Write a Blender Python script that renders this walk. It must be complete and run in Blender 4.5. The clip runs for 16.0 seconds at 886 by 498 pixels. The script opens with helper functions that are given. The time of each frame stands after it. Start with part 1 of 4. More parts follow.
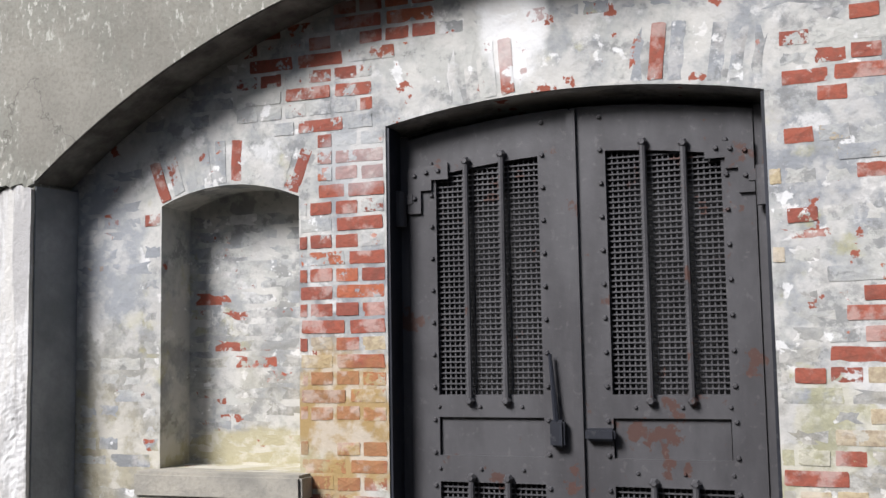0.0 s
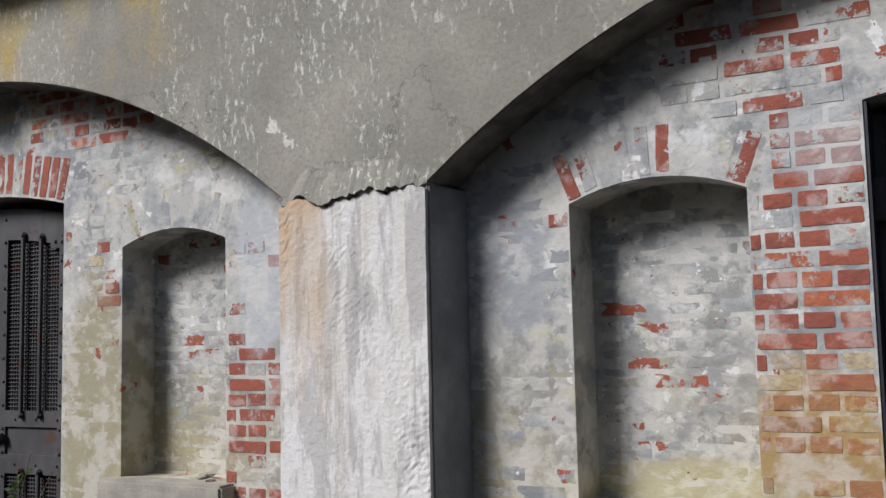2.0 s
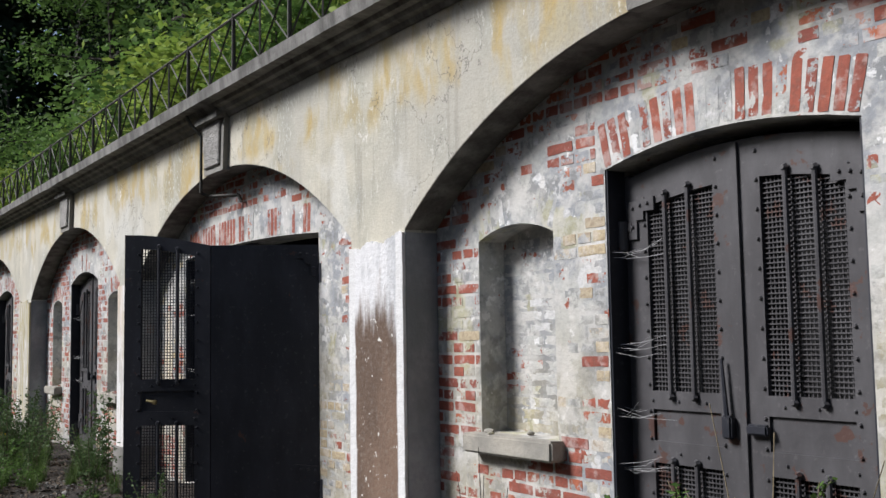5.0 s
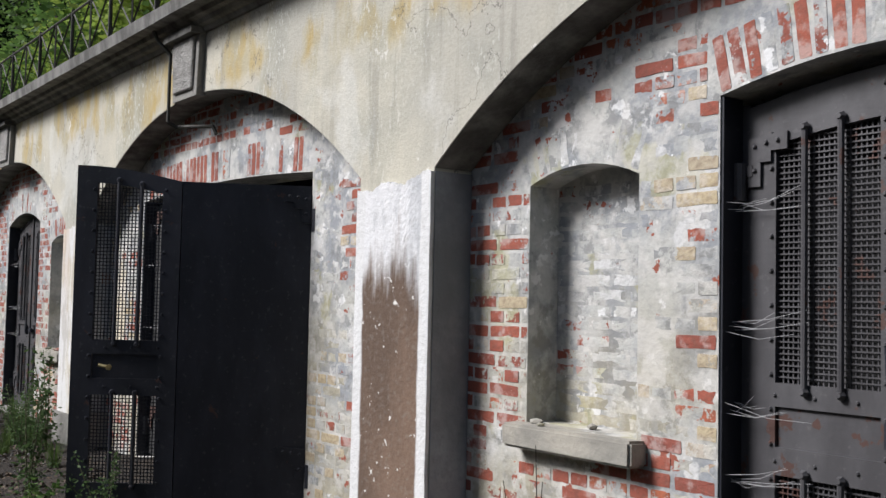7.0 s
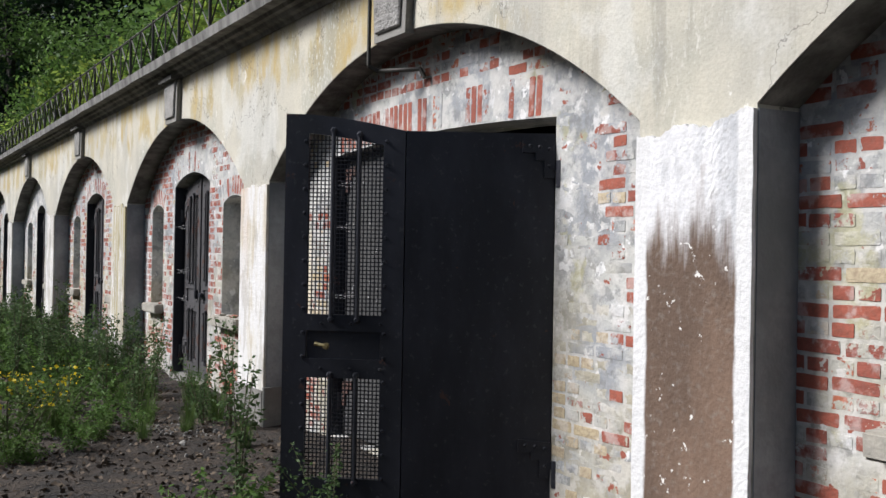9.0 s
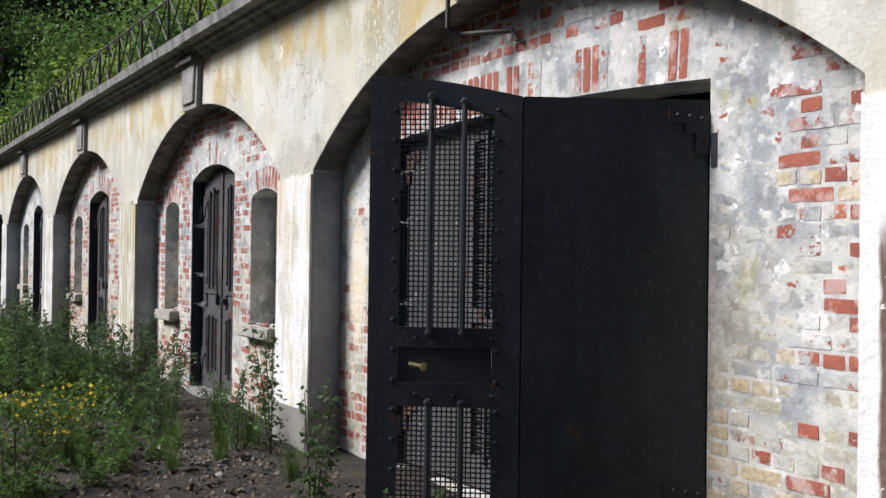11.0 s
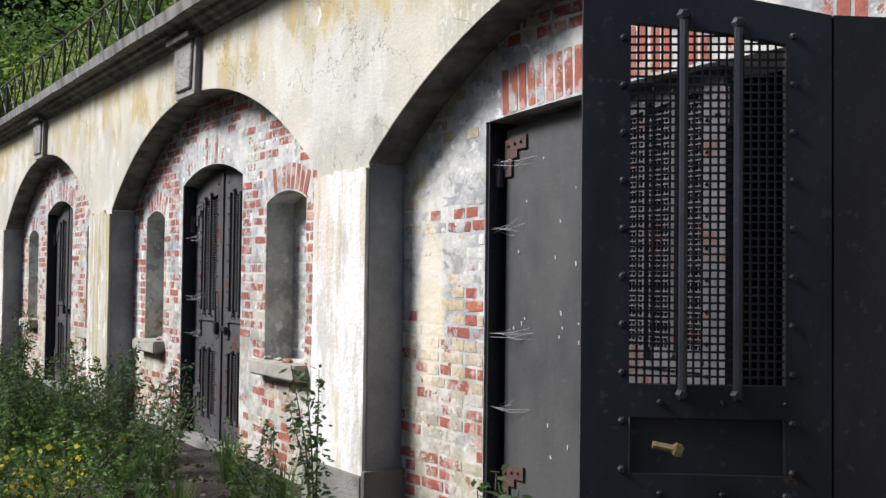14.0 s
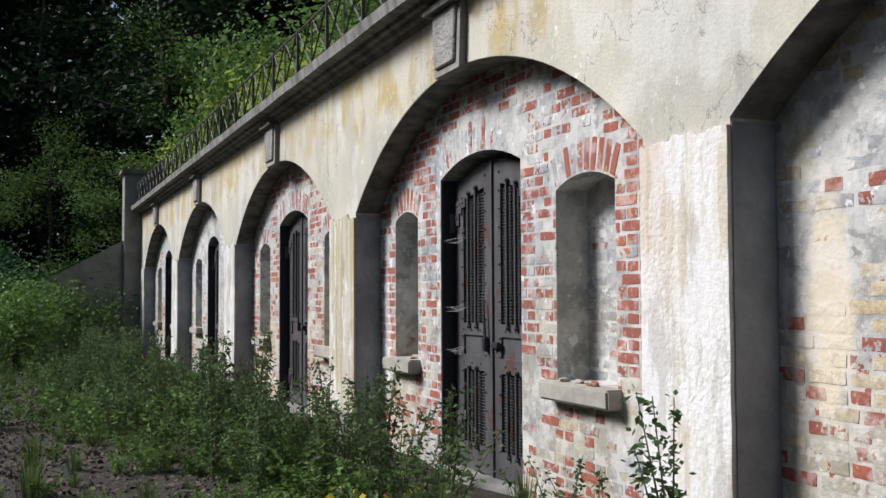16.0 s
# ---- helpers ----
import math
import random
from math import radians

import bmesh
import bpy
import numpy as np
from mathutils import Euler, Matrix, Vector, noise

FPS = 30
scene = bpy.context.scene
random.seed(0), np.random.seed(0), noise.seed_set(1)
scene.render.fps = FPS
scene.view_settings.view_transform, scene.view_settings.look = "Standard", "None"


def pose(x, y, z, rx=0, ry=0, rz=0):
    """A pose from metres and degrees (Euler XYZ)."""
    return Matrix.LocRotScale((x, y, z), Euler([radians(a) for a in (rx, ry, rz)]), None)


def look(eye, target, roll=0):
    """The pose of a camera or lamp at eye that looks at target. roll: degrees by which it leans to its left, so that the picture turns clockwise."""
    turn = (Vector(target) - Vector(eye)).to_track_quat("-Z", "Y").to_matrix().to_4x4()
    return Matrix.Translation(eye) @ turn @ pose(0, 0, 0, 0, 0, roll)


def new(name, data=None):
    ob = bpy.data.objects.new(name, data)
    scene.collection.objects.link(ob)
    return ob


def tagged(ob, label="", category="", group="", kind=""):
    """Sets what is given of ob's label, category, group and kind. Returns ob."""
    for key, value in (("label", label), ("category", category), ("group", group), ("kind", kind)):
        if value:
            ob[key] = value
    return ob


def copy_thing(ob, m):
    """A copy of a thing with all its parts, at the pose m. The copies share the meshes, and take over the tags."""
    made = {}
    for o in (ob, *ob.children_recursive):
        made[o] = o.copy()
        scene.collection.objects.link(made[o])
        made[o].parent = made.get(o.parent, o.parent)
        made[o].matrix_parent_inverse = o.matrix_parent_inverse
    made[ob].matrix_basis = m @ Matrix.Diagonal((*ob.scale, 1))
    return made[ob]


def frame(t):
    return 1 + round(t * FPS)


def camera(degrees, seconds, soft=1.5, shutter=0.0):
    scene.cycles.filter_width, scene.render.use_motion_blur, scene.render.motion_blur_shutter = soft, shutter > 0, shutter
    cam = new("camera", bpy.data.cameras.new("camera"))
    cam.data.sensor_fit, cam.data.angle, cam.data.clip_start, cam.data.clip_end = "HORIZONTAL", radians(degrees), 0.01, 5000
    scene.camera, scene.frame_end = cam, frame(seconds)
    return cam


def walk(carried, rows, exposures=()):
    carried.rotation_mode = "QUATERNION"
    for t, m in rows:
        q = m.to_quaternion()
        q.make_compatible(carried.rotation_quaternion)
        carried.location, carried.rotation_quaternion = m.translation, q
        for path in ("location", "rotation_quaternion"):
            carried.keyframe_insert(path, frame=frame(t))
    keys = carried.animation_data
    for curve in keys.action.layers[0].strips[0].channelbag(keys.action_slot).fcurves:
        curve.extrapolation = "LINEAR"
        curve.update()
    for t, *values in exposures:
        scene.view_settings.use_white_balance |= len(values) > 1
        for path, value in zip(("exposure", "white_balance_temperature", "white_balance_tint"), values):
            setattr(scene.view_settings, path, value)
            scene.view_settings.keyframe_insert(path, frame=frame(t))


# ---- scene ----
cam = camera(45.9, 16.0)
EYE = 1.35
ROWS = [
    (0, 3.130, -3.697, -0.064, 20.972, 5.321, 0.999),
    (0.5, 2.853, -3.634, -0.031, 24.199, 6.028, 0.530),
    (1, 2.603, -3.620, -0.023, 26.273, 6.168, 0.657),
    (1.5, 2.293, -3.623, -0.011, 27.353, 6.021, 0.852),
    (2, 1.981, -3.584, 0.016, 30.325, 5.550, 1.283),
    (2.5, 1.711, -3.472, 0.019, 36.373, 5.237, 1.437),
    (3, 1.381, -3.497, -0.019, 41.492, 5.121, 1.688),
    (3.5, 1.039, -3.510, -0.009, 47.257, 4.859, 2.319),
    (4, 0.707, -3.471, -0.019, 53.247, 5.347, 1.828),
    (4.5, 0.360, -3.443, 0.004, 57.400, 5.172, 1.256),
    (7, -1.217, -3.096, 0.012, 53.951, 2.954, -1.219),
    (7.5, -1.538, -3.110, 0.069, 57.752, 1.572, -0.771),
    (8, -1.830, -3.166, 0.092, 61.118, 0.366, -0.836),
    (10.5, -3.350, -3.148, 0.002, 59.440, 0.585, -1.277),
    (11, -3.659, -3.112, 0.032, 60.026, 0.590, -0.765),
    (11.5, -3.988, -3.100, -0.005, 60.311, 1.209, -1.181),
    (12, -4.342, -3.083, -0.019, 60.553, 1.569, -1.522),
    (12.5, -4.651, -3.101, -0.006, 60.403, 1.568, -1.438),
    (13, -4.928, -3.081, -0.005, 59.295, 1.609, -1.439),
    (13.5, -5.208, -3.061, 0.010, 57.787, 1.568, -1.081),
    (14, -5.520, -2.981, 0.011, 57.017, 1.762, -0.668),
    (14.5, -5.819, -2.988, 0.040, 58.182, 1.318, 0.878),
    (15, -6.226, -2.951, -0.002, 61.506, 1.677, 1.541),
    (15.5, -6.637, -2.912, 0.009, 65.205, 1.833, 1.723),
    (16, -7.063, -2.901, -0.072, 67.768, 2.684, 0.259),
]
EXPOSURES = [(0, 1.0), (0.5, 0.75), (1, 0.6), (3.5, 0.45), (4.5, 0.9), (7, 0.86), (8, 0.94), (10.5, 1.12), (13.5, 1.22), (15, 1.08), (16, 1.0)]
walk(cam, [(t, pose(x, y, EYE + z, 90 + pitch, roll, yaw)) for t, x, y, z, yaw, pitch, roll in ROWS], EXPOSURES)

# ---- light ----
SUN_TO = Vector((-0.42, -0.64, 0.64)).normalized()   # towards the sun
world = bpy.data.worlds.new("sky")
world.use_nodes = True
scene.world = world
wn = world.node_tree.nodes
sky = wn.new("ShaderNodeTexSky")
sky.sky_type, sky.sun_disc = "NISHITA", False
sky.sun_elevation = math.asin(SUN_TO.z)
sky.sun_rotation = math.atan2(SUN_TO.x, SUN_TO.y)
sky.air_density, sky.dust_density = 1.0, 2.0
wn["Background"].inputs["Strength"].default_value = 0.048
world.node_tree.links.new(sky.outputs[0], wn["Background"].inputs["Color"])
sun_data = bpy.data.lights.new("sun", "SUN")
sun_data.energy, sun_data.angle, sun_data.color = 3.1, radians(20), (0.975, 0.965, 1.0)
sun = new("sun", sun_data)
sun.matrix_world = look(SUN_TO * 60, (0, 0, 0))


# ---- materials ----
class Mat:
    """A small builder for node materials."""

    def __init__(self, name, rough=0.85, metal=0.0):
        self.m = bpy.data.materials.new(name)
        self.m.use_nodes = True
        self.t = self.m.node_tree
        self.b = self.t.nodes["Principled BSDF"]
        self.b.inputs["Roughness"].default_value = rough
        self.b.inputs["Metallic"].default_value = metal
        self.pos = self.t.nodes.new("ShaderNodeNewGeometry").outputs["Position"]
        self.geo = self.t.nodes[-1]

    def put(self, sock, v):
        if isinstance(v, bpy.types.NodeSocket):
            self.t.links.new(v, sock)
        else:
            sock.default_value = v if not isinstance(v, tuple) or len(v) != 3 or sock.type != "RGBA" else (*v, 1)

    def noise(self, scale, detail=5.0, stretch=(1, 1, 1), rough=0.6, at=None, shift=0.0):
        mp = self.t.nodes.new("ShaderNodeMapping")
        mp.inputs["Scale"].default_value = stretch
        mp.inputs["Location"].default_value = (shift, shift * 1.7, shift * 0.6)
        self.t.links.new(at or self.pos, mp.inputs["Vector"])
        n = self.t.nodes.new("ShaderNodeTexNoise")
        n.inputs["Scale"].default_value, n.inputs["Detail"].default_value, n.inputs["Roughness"].default_value = scale, detail, rough
        self.t.links.new(mp.outputs[0], n.inputs["Vector"])
        return n.outputs["Fac"]

    def math(self, op, a, b=0.0, c=0.0):
        n = self.t.nodes.new("ShaderNodeMath")
        n.operation = op
        for s, v in zip(n.inputs, (a, b, c)):
            self.put(s, v)
        return n.outputs[0]

    def step(self, v, lo, hi):
        n = self.t.nodes.new("ShaderNodeMapRange")
        n.interpolation_type = "SMOOTHSTEP"
        for k, x in (("Value", v), ("From Min", lo), ("From Max", hi)):
            self.put(n.inputs[k], x)
        return n.outputs[0]

    def mix(self, f, a, b):
        n = self.t.nodes.new("ShaderNodeMix")
        n.data_type = "RGBA"
        self.put(n.inputs[0], f), self.put(n.inputs[6], a), self.put(n.inputs[7], b)
        return n.outputs[2]

    def axis(self, k, at=None):
        n = self.t.nodes.new("ShaderNodeSeparateXYZ")
        self.t.links.new(at or self.pos, n.inputs[0])
        return n.outputs[k]

    def local(self):
        return self.t.nodes.new("ShaderNodeTexCoord").outputs["Object"]

    def rand(self):
        o = self.t.nodes.new("ShaderNodeObjectInfo").outputs["Random"]
        return self.math("FRACT", self.math("ADD", o, self.geo.outputs["Random Per Island"]))

    def done(self, color, height=None, strength=0.4, dist=0.01, rough=None):
        self.put(self.b.inputs["Base Color"], color)
        if rough is not None:
            self.put(self.b.inputs["Roughness"], rough)
        if height is not None:
            n = self.t.nodes.new("ShaderNodeBump")
            n.inputs["Strength"].default_value, n.inputs["Distance"].default_value = strength, dist
            self.put(n.inputs["Height"], height)
            self.t.links.new(n.outputs[0], self.b.inputs["Normal"])
        return self.m


# smears of plaster and stains on the infill walls: middle x and z, half width and height, colour
SPOTS = [(2.02, 2.55, 0.13, 0.26, (0.74, 0.74, 0.73)), (1.35, 2.02, 0.14, 0.13, (0.42, 0.43, 0.43)), (1.30, 0.98, 0.22, 0.30, (0.36, 0.24, 0.09)),
         (0.80, 0.86, 0.40, 0.09, (0.38, 0.345, 0.22)), (-15.42, 0.95, 0.10, 0.50, (0.76, 0.76, 0.74)), (-10.24, 1.25, 0.12, 0.45, (0.60, 0.53, 0.40)),
         (-2.08, 1.0, 0.22, 0.75, (0.31, 0.285, 0.19)), (0.18, 1.75, 0.16, 0.35, (0.30, 0.315, 0.33)), (-1.05, 1.75, 0.13, 0.40, (0.42, 0.44, 0.46))]


def spots(k, c, amount):
    rag = k.math("MULTIPLY", k.math("SUBTRACT", k.noise(7, 7, shift=91, rough=0.65), 0.5), 2.6)
    for x, z, w, h, colour in SPOTS:
        dx = k.math("MULTIPLY", k.math("SUBTRACT", k.axis(0), x), 1 / w)
        dz = k.math("MULTIPLY", k.math("SUBTRACT", k.axis(2), z), 1 / h)
        d = k.math("ADD", k.math("ADD", k.math("MULTIPLY", dx, dx), k.math("MULTIPLY", dz, dz)), rag)
        c = k.mix(k.math("MULTIPLY", k.step(d, 1.5, 0.6), amount), c, colour)
    return c


def lime(k, shift=0.0):
    """The worn lime wash that covers much of the brickwork: pale grey with bluish, ochre and white patches."""
    c = k.mix(k.step(k.noise(1.9, 7, shift=shift, rough=0.68), 0.40, 0.60), (0.46, 0.46, 0.43), (0.27, 0.285, 0.30))
    c = k.mix(k.math("MULTIPLY", k.step(k.noise(4.6, 7, shift=shift + 17, rough=0.7), 0.53, 0.58), 0.7), c, (0.20, 0.205, 0.205))
    c = k.mix(k.step(k.noise(3.1, 7, shift=shift + 7, rough=0.7), 0.555, 0.62), c, (0.56, 0.56, 0.55))
    c = k.mix(k.math("MULTIPLY", k.step(k.noise(8.5, 6, shift=shift + 27), 0.62, 0.65), 0.75), c, (0.78, 0.78, 0.77))
    c = k.mix(k.math("MULTIPLY", k.step(k.noise(2.4, 6, shift=shift + 41), 0.60, 0.66), 0.55), c, (0.36, 0.34, 0.15))
    low = k.math("MULTIPLY", k.step(k.axis(2), 1.7, 0.8), k.step(k.noise(1.3, 6, shift=shift + 3), 0.36, 0.58))
    c = k.mix(k.math("MULTIPLY", low, 0.55), c, (0.33, 0.275, 0.14))
    c = k.mix(k.math("MULTIPLY", k.step(k.noise(22, 4), 0.45, 0.75), 0.4), c, (0.20, 0.20, 0.19))
    return spots(k, c, 0.9)


def brick_material(name, cover, buff=0.25, shift=0.0):
    """Red brick under patches of lime wash. cover: the share that is still covered."""
    k = Mat(name, 0.9)
    r = k.rand()
    red = k.mix(r, (0.33, 0.09, 0.055), (0.19, 0.055, 0.045))
    red = k.mix(k.step(r, 0.62, 0.8), red, (0.40, 0.12, 0.06))
    red = k.mix(k.math("MULTIPLY", k.step(k.noise(11, 6, shift=shift + 60), 0.5, 0.7), 0.5), red, (0.14, 0.05, 0.04))
    yellow = k.mix(r, (0.46, 0.38, 0.24), (0.38, 0.33, 0.26))
    isbuff = k.step(k.math("ADD", k.noise(0.7, 3, shift=shift + 21), k.math("MULTIPLY", r, 0.25)), 0.84 - buff, 0.87 - buff)
    c = k.mix(isbuff, red, yellow)
    c = k.mix(k.math("MULTIPLY", k.step(k.noise(38, 4), 0.4, 0.7), 0.4), c, (0.13, 0.07, 0.05))
    patch = k.math("ADD", k.noise(1.15, 4, shift=shift), k.math("MULTIPLY", k.math("SUBTRACT", r, 0.5), 0.42))
    patch = k.math("ADD", patch, k.math("MULTIPLY", k.math("SUBTRACT", k.noise(5.5, 7, shift=shift + 50, rough=0.68), 0.5), 0.75))
    patch = k.math("ADD", patch, k.math("MULTIPLY", k.math("SUBTRACT", k.noise(17, 6, shift=shift, rough=0.7), 0.5), 0.85))
    covered = k.step(patch, 0.5 - (cover - 0.5) * 0.55 - 0.012, 0.5 - (cover - 0.5) * 0.55 + 0.012)
    c = k.mix(covered, c, lime(k, shift))
    c = spots(k, c, 0.45)
    thin = k.math("MULTIPLY", k.step(k.noise(9, 6, shift=shift + 2), 0.5, 0.62), 0.35)
    c = k.mix(thin, c, (0.62, 0.59, 0.55))
    h = k.math("ADD", k.noise(45, 4), k.math("MULTIPLY", k.noise(12, 4), 1.4))
    return k.done(c, h, 0.5, 0.008)


def mortar_material():
    k = Mat("mortar_and_lime", 0.95)
    c = k.mix(k.math("MULTIPLY", k.step(k.noise(6, 6), 0.45, 0.58), 0.5), lime(k), (0.62, 0.60, 0.56))
    peep = k.step(k.math("ADD", k.noise(9, 6, shift=31), k.math("MULTIPLY", k.noise(1.1, 3, shift=8), 0.35)), 0.85, 0.865)
    c = k.mix(peep, c, (0.28, 0.085, 0.055))
    h = k.math("ADD", k.noise(30, 5), k.math("MULTIPLY", k.noise(5, 6), 2.5))
    return k.done(c, h, 0.5, 0.008)


def facade_material():
    """Render of the spandrels: grey and stained towards one end, cream with ochre runs towards the other."""
    k = Mat("stained_facade_render", 0.9)
    x = k.axis(0)
    cream = k.mix(k.step(k.noise(0.8, 5), 0.35, 0.65), (0.54, 0.51, 0.415), (0.41, 0.395, 0.34))
    grey = k.mix(k.step(k.noise(1.1, 6), 0.35, 0.65), (0.34, 0.325, 0.28), (0.22, 0.21, 0.18))
    far = k.step(k.math("ADD", x, k.math("MULTIPLY", k.math("SUBTRACT", k.noise(0.9, 3), 0.5), 2.5)), -2.3, -4.2)
    c = k.mix(far, grey, cream)
    high = k.step(k.math("ADD", k.axis(2), k.math("MULTIPLY", k.noise(2.3, 4), 0.7)), 2.95, 3.2)
    ochre = k.math("MULTIPLY", k.step(k.noise(2.3, 5, (1, 1, 0.4), shift=4, rough=0.55), 0.45, 0.54), k.math("MULTIPLY", high, k.step(k.math("ADD", x, k.noise(1.7, 4)), -0.4, -1.4)))
    c = k.mix(k.math("MULTIPLY", ochre, 0.8), c, k.mix(k.step(k.noise(5, 5, (1, 1, 0.4)), 0.38, 0.6), (0.42, 0.295, 0.075), (0.40, 0.35, 0.22)))
    dark = k.math("MULTIPLY", k.step(k.noise(1.6, 6, (1, 1, 0.3), shift=9), 0.54, 0.70), 0.3)
    c = k.mix(dark, c, (0.26, 0.245, 0.20))
    streak = k.math("MULTIPLY", k.step(k.noise(7, 6, (1, 1, 0.08), shift=19, rough=0.65), 0.52, 0.66), k.step(k.noise(0.9, 3, shift=77), 0.45, 0.6))
    c = k.mix(k.math("MULTIPLY", streak, 0.4), c, (0.20, 0.19, 0.16))
    wash = k.math("MULTIPLY", k.step(k.noise(1.15, 6, (1, 1, 0.7), shift=15, rough=0.6), 0.53, 0.60), k.math("MULTIPLY", far, 0.5))
    c = k.mix(wash, c, (0.62, 0.62, 0.58))
    crust = k.step(k.noise(1.5, 6, (1, 1, 0.6), shift=30, rough=0.7), 0.44, 0.58)
    crust = k.math("MULTIPLY", crust, k.math("SUBTRACT", 1.0, k.math("MULTIPLY", far, k.step(k.noise(0.7, 3, shift=44), 0.62, 0.42))))
    speck = k.math("MULTIPLY", k.step(k.noise(40, 5, (1, 1, 0.45), rough=0.7), 0.55, 0.61), crust)
    c = k.mix(k.math("MULTIPLY", crust, 0.38), c, (0.22, 0.235, 0.20))
    c = k.mix(k.math("MULTIPLY", speck, 0.85), c, (0.62, 0.61, 0.55))
    chip = k.step(k.noise(3.6, 7, shift=88, rough=0.6), 0.685, 0.70)
    c = k.mix(k.math("MULTIPLY", chip, 0.8), c, (0.66, 0.65, 0.60))
    crack = k.step(k.math("ABSOLUTE", k.math("SUBTRACT", k.noise(0.55, 7, shift=61, rough=0.62), 0.5)), 0.0022, 0.0008)
    c = k.mix(k.math("MULTIPLY", crack, 0.6), c, (0.10, 0.095, 0.085))
    c = k.mix(k.math("MULTIPLY", k.step(k.noise(75, 4), 0.42, 0.68), k.math("SUBTRACT", 0.40, k.math("MULTIPLY", far, 0.26))), c, (0.15, 0.14, 0.115))
    h = k.math("ADD", k.noise(55, 4), k.math("MULTIPLY", k.noise(5, 4), 2.0))
    return k.done(c, h, 0.4, 0.007)


def pilaster_material(name, base, second, white=0.5, panel=None, half=0.35, rust=0.0):
    """Peeling limewash with runs down the pier; panel: a bare middle between two white borders."""
    k = Mat(name, 0.9)
    at = k.local()
    run = k.noise(9, 7, (1, 1, 0.09), at=at, shift=2, rough=0.65)
    c = k.mix(k.step(run, 0.44, 0.56), base, second)
    c = k.mix(k.step(k.noise(6.5, 7, (1, 1, 0.2), at=at, shift=12, rough=0.7), 0.62 - white * 0.3, 0.72 - white * 0.3), c, (0.64, 0.635, 0.62))
    grime = k.math("MULTIPLY", k.step(k.noise(4.5, 7, (1, 1, 0.3), at=at, shift=33, rough=0.72), 0.54, 0.60), 0.45)
    c = k.mix(grime, c, tuple(v * 0.62 for v in second))
    if rust:
        tint = k.math("MULTIPLY", k.step(k.math("ADD", k.axis(2, at), k.math("MULTIPLY", k.noise(5, 5, (1, 1, 0.25), at=at, shift=71), 1.6)), 1.9, 2.9),
                      k.step(k.math("ADD", k.axis(0, at), k.math("MULTIPLY", k.noise(4, 5, (1, 1, 0.15), at=at, shift=81), 0.5)), 0.22, 0.04))
        c = k.mix(k.math("MULTIPLY", tint, rust), c, k.mix(k.noise(14, 5, at=at), (0.50, 0.27, 0.10), (0.42, 0.36, 0.26)))
    if panel:
        edge = k.math("ADD", k.math("ABSOLUTE", k.axis(0, at)), k.math("MULTIPLY", k.math("SUBTRACT", k.noise(16, 4, (1, 1, 0.4)), 0.5), 0.035))
        brown = k.mix(k.step(k.noise(3, 6, (1, 1, 0.35)), 0.35, 0.65), panel, tuple(v * 0.62 for v in panel))
        brown = k.mix(k.step(k.noise(19, 4), 0.66, 0.7), brown, (0.7, 0.68, 0.64))
        drip = k.step(k.math("ADD", k.axis(2), k.math("MULTIPLY", k.noise(11, 4, (1, 1, 0.15)), 1.15)), 1.93, 2.3)
        brown = k.mix(drip, brown, k.mix(k.step(k.noise(7, 6, (1, 1, 0.3)), 0.4, 0.62), (0.66, 0.66, 0.66), (0.44, 0.45, 0.46)))
        c = k.mix(k.step(edge, half - 0.105, half - 0.085), brown, (0.64, 0.64, 0.63))
    c = k.mix(k.math("MULTIPLY", k.step(k.noise(30, 4), 0.5, 0.75), 0.25), c, (0.3, 0.29, 0.26))
    h = k.math("ADD", k.noise(40, 5), k.math("MULTIPLY", k.noise(6, 6, (1, 1, 0.4)), 2.6))
    return k.done(c, h, 0.55, 0.01)


def plain(name, a, b, scale=8.0, rough=0.85, metal=0.0, bump=0.4, dist=0.006, fine=60.0, stretch=(1, 1, 1)):
    k = Mat(name, rough, metal)
    c = k.mix(k.step(k.noise(scale, 6, stretch), 0.32, 0.68), a, b)
    c = k.mix(k.math("MULTIPLY", k.step(k.noise(fine, 3), 0.45, 0.7), 0.3), c, tuple(v * 0.55 for v in a))
    return k.done(c, k.noise(fine, 4), bump, dist)


def iron_material(name, a, b, rust=0.12, rough=0.55):
    k = Mat(name, rough, 0.15)
    c = k.mix(k.step(k.noise(5, 6, (1, 1, 0.35)), 0.35, 0.65), a, b)
    c = k.mix(k.step(k.noise(7, 7, shift=3), 0.70 - rust, 0.73 - rust), c, (0.075, 0.038, 0.03))
    c = k.mix(k.math("MULTIPLY", k.step(k.noise(32, 5), 0.60, 0.68), 0.10), c, (0.3, 0.29, 0.28))
    return k.done(c, k.noise(30, 5), 0.3, 0.004, k.math("ADD", k.math("MULTIPLY", k.noise(9, 4), 0.3), rough - 0.12))


def leaf_material(name, a, b):
    k = Mat(name, 0.6)
    c = k.mix(k.rand(), a, b)
    c = k.mix(k.step(k.noise(2.0, 3), 0.4, 0.65), c, tuple(v * 0.62 for v in a))
    k.b.inputs["Specular IOR Level"].default_value = 0.15
    thin = k.t.nodes.new("ShaderNodeBsdfTranslucent")
    both = k.t.nodes.new("ShaderNodeMixShader")
    k.put(thin.inputs["Color"], c)
    both.inputs[0].default_value = 0.4
    k.t.links.new(k.b.outputs[0], both.inputs[1])
    k.t.links.new(thin.outputs[0], both.inputs[2])
    k.t.links.new(both.outputs[0], k.t.nodes["Material Output"].inputs["Surface"])
    return k.done(c)


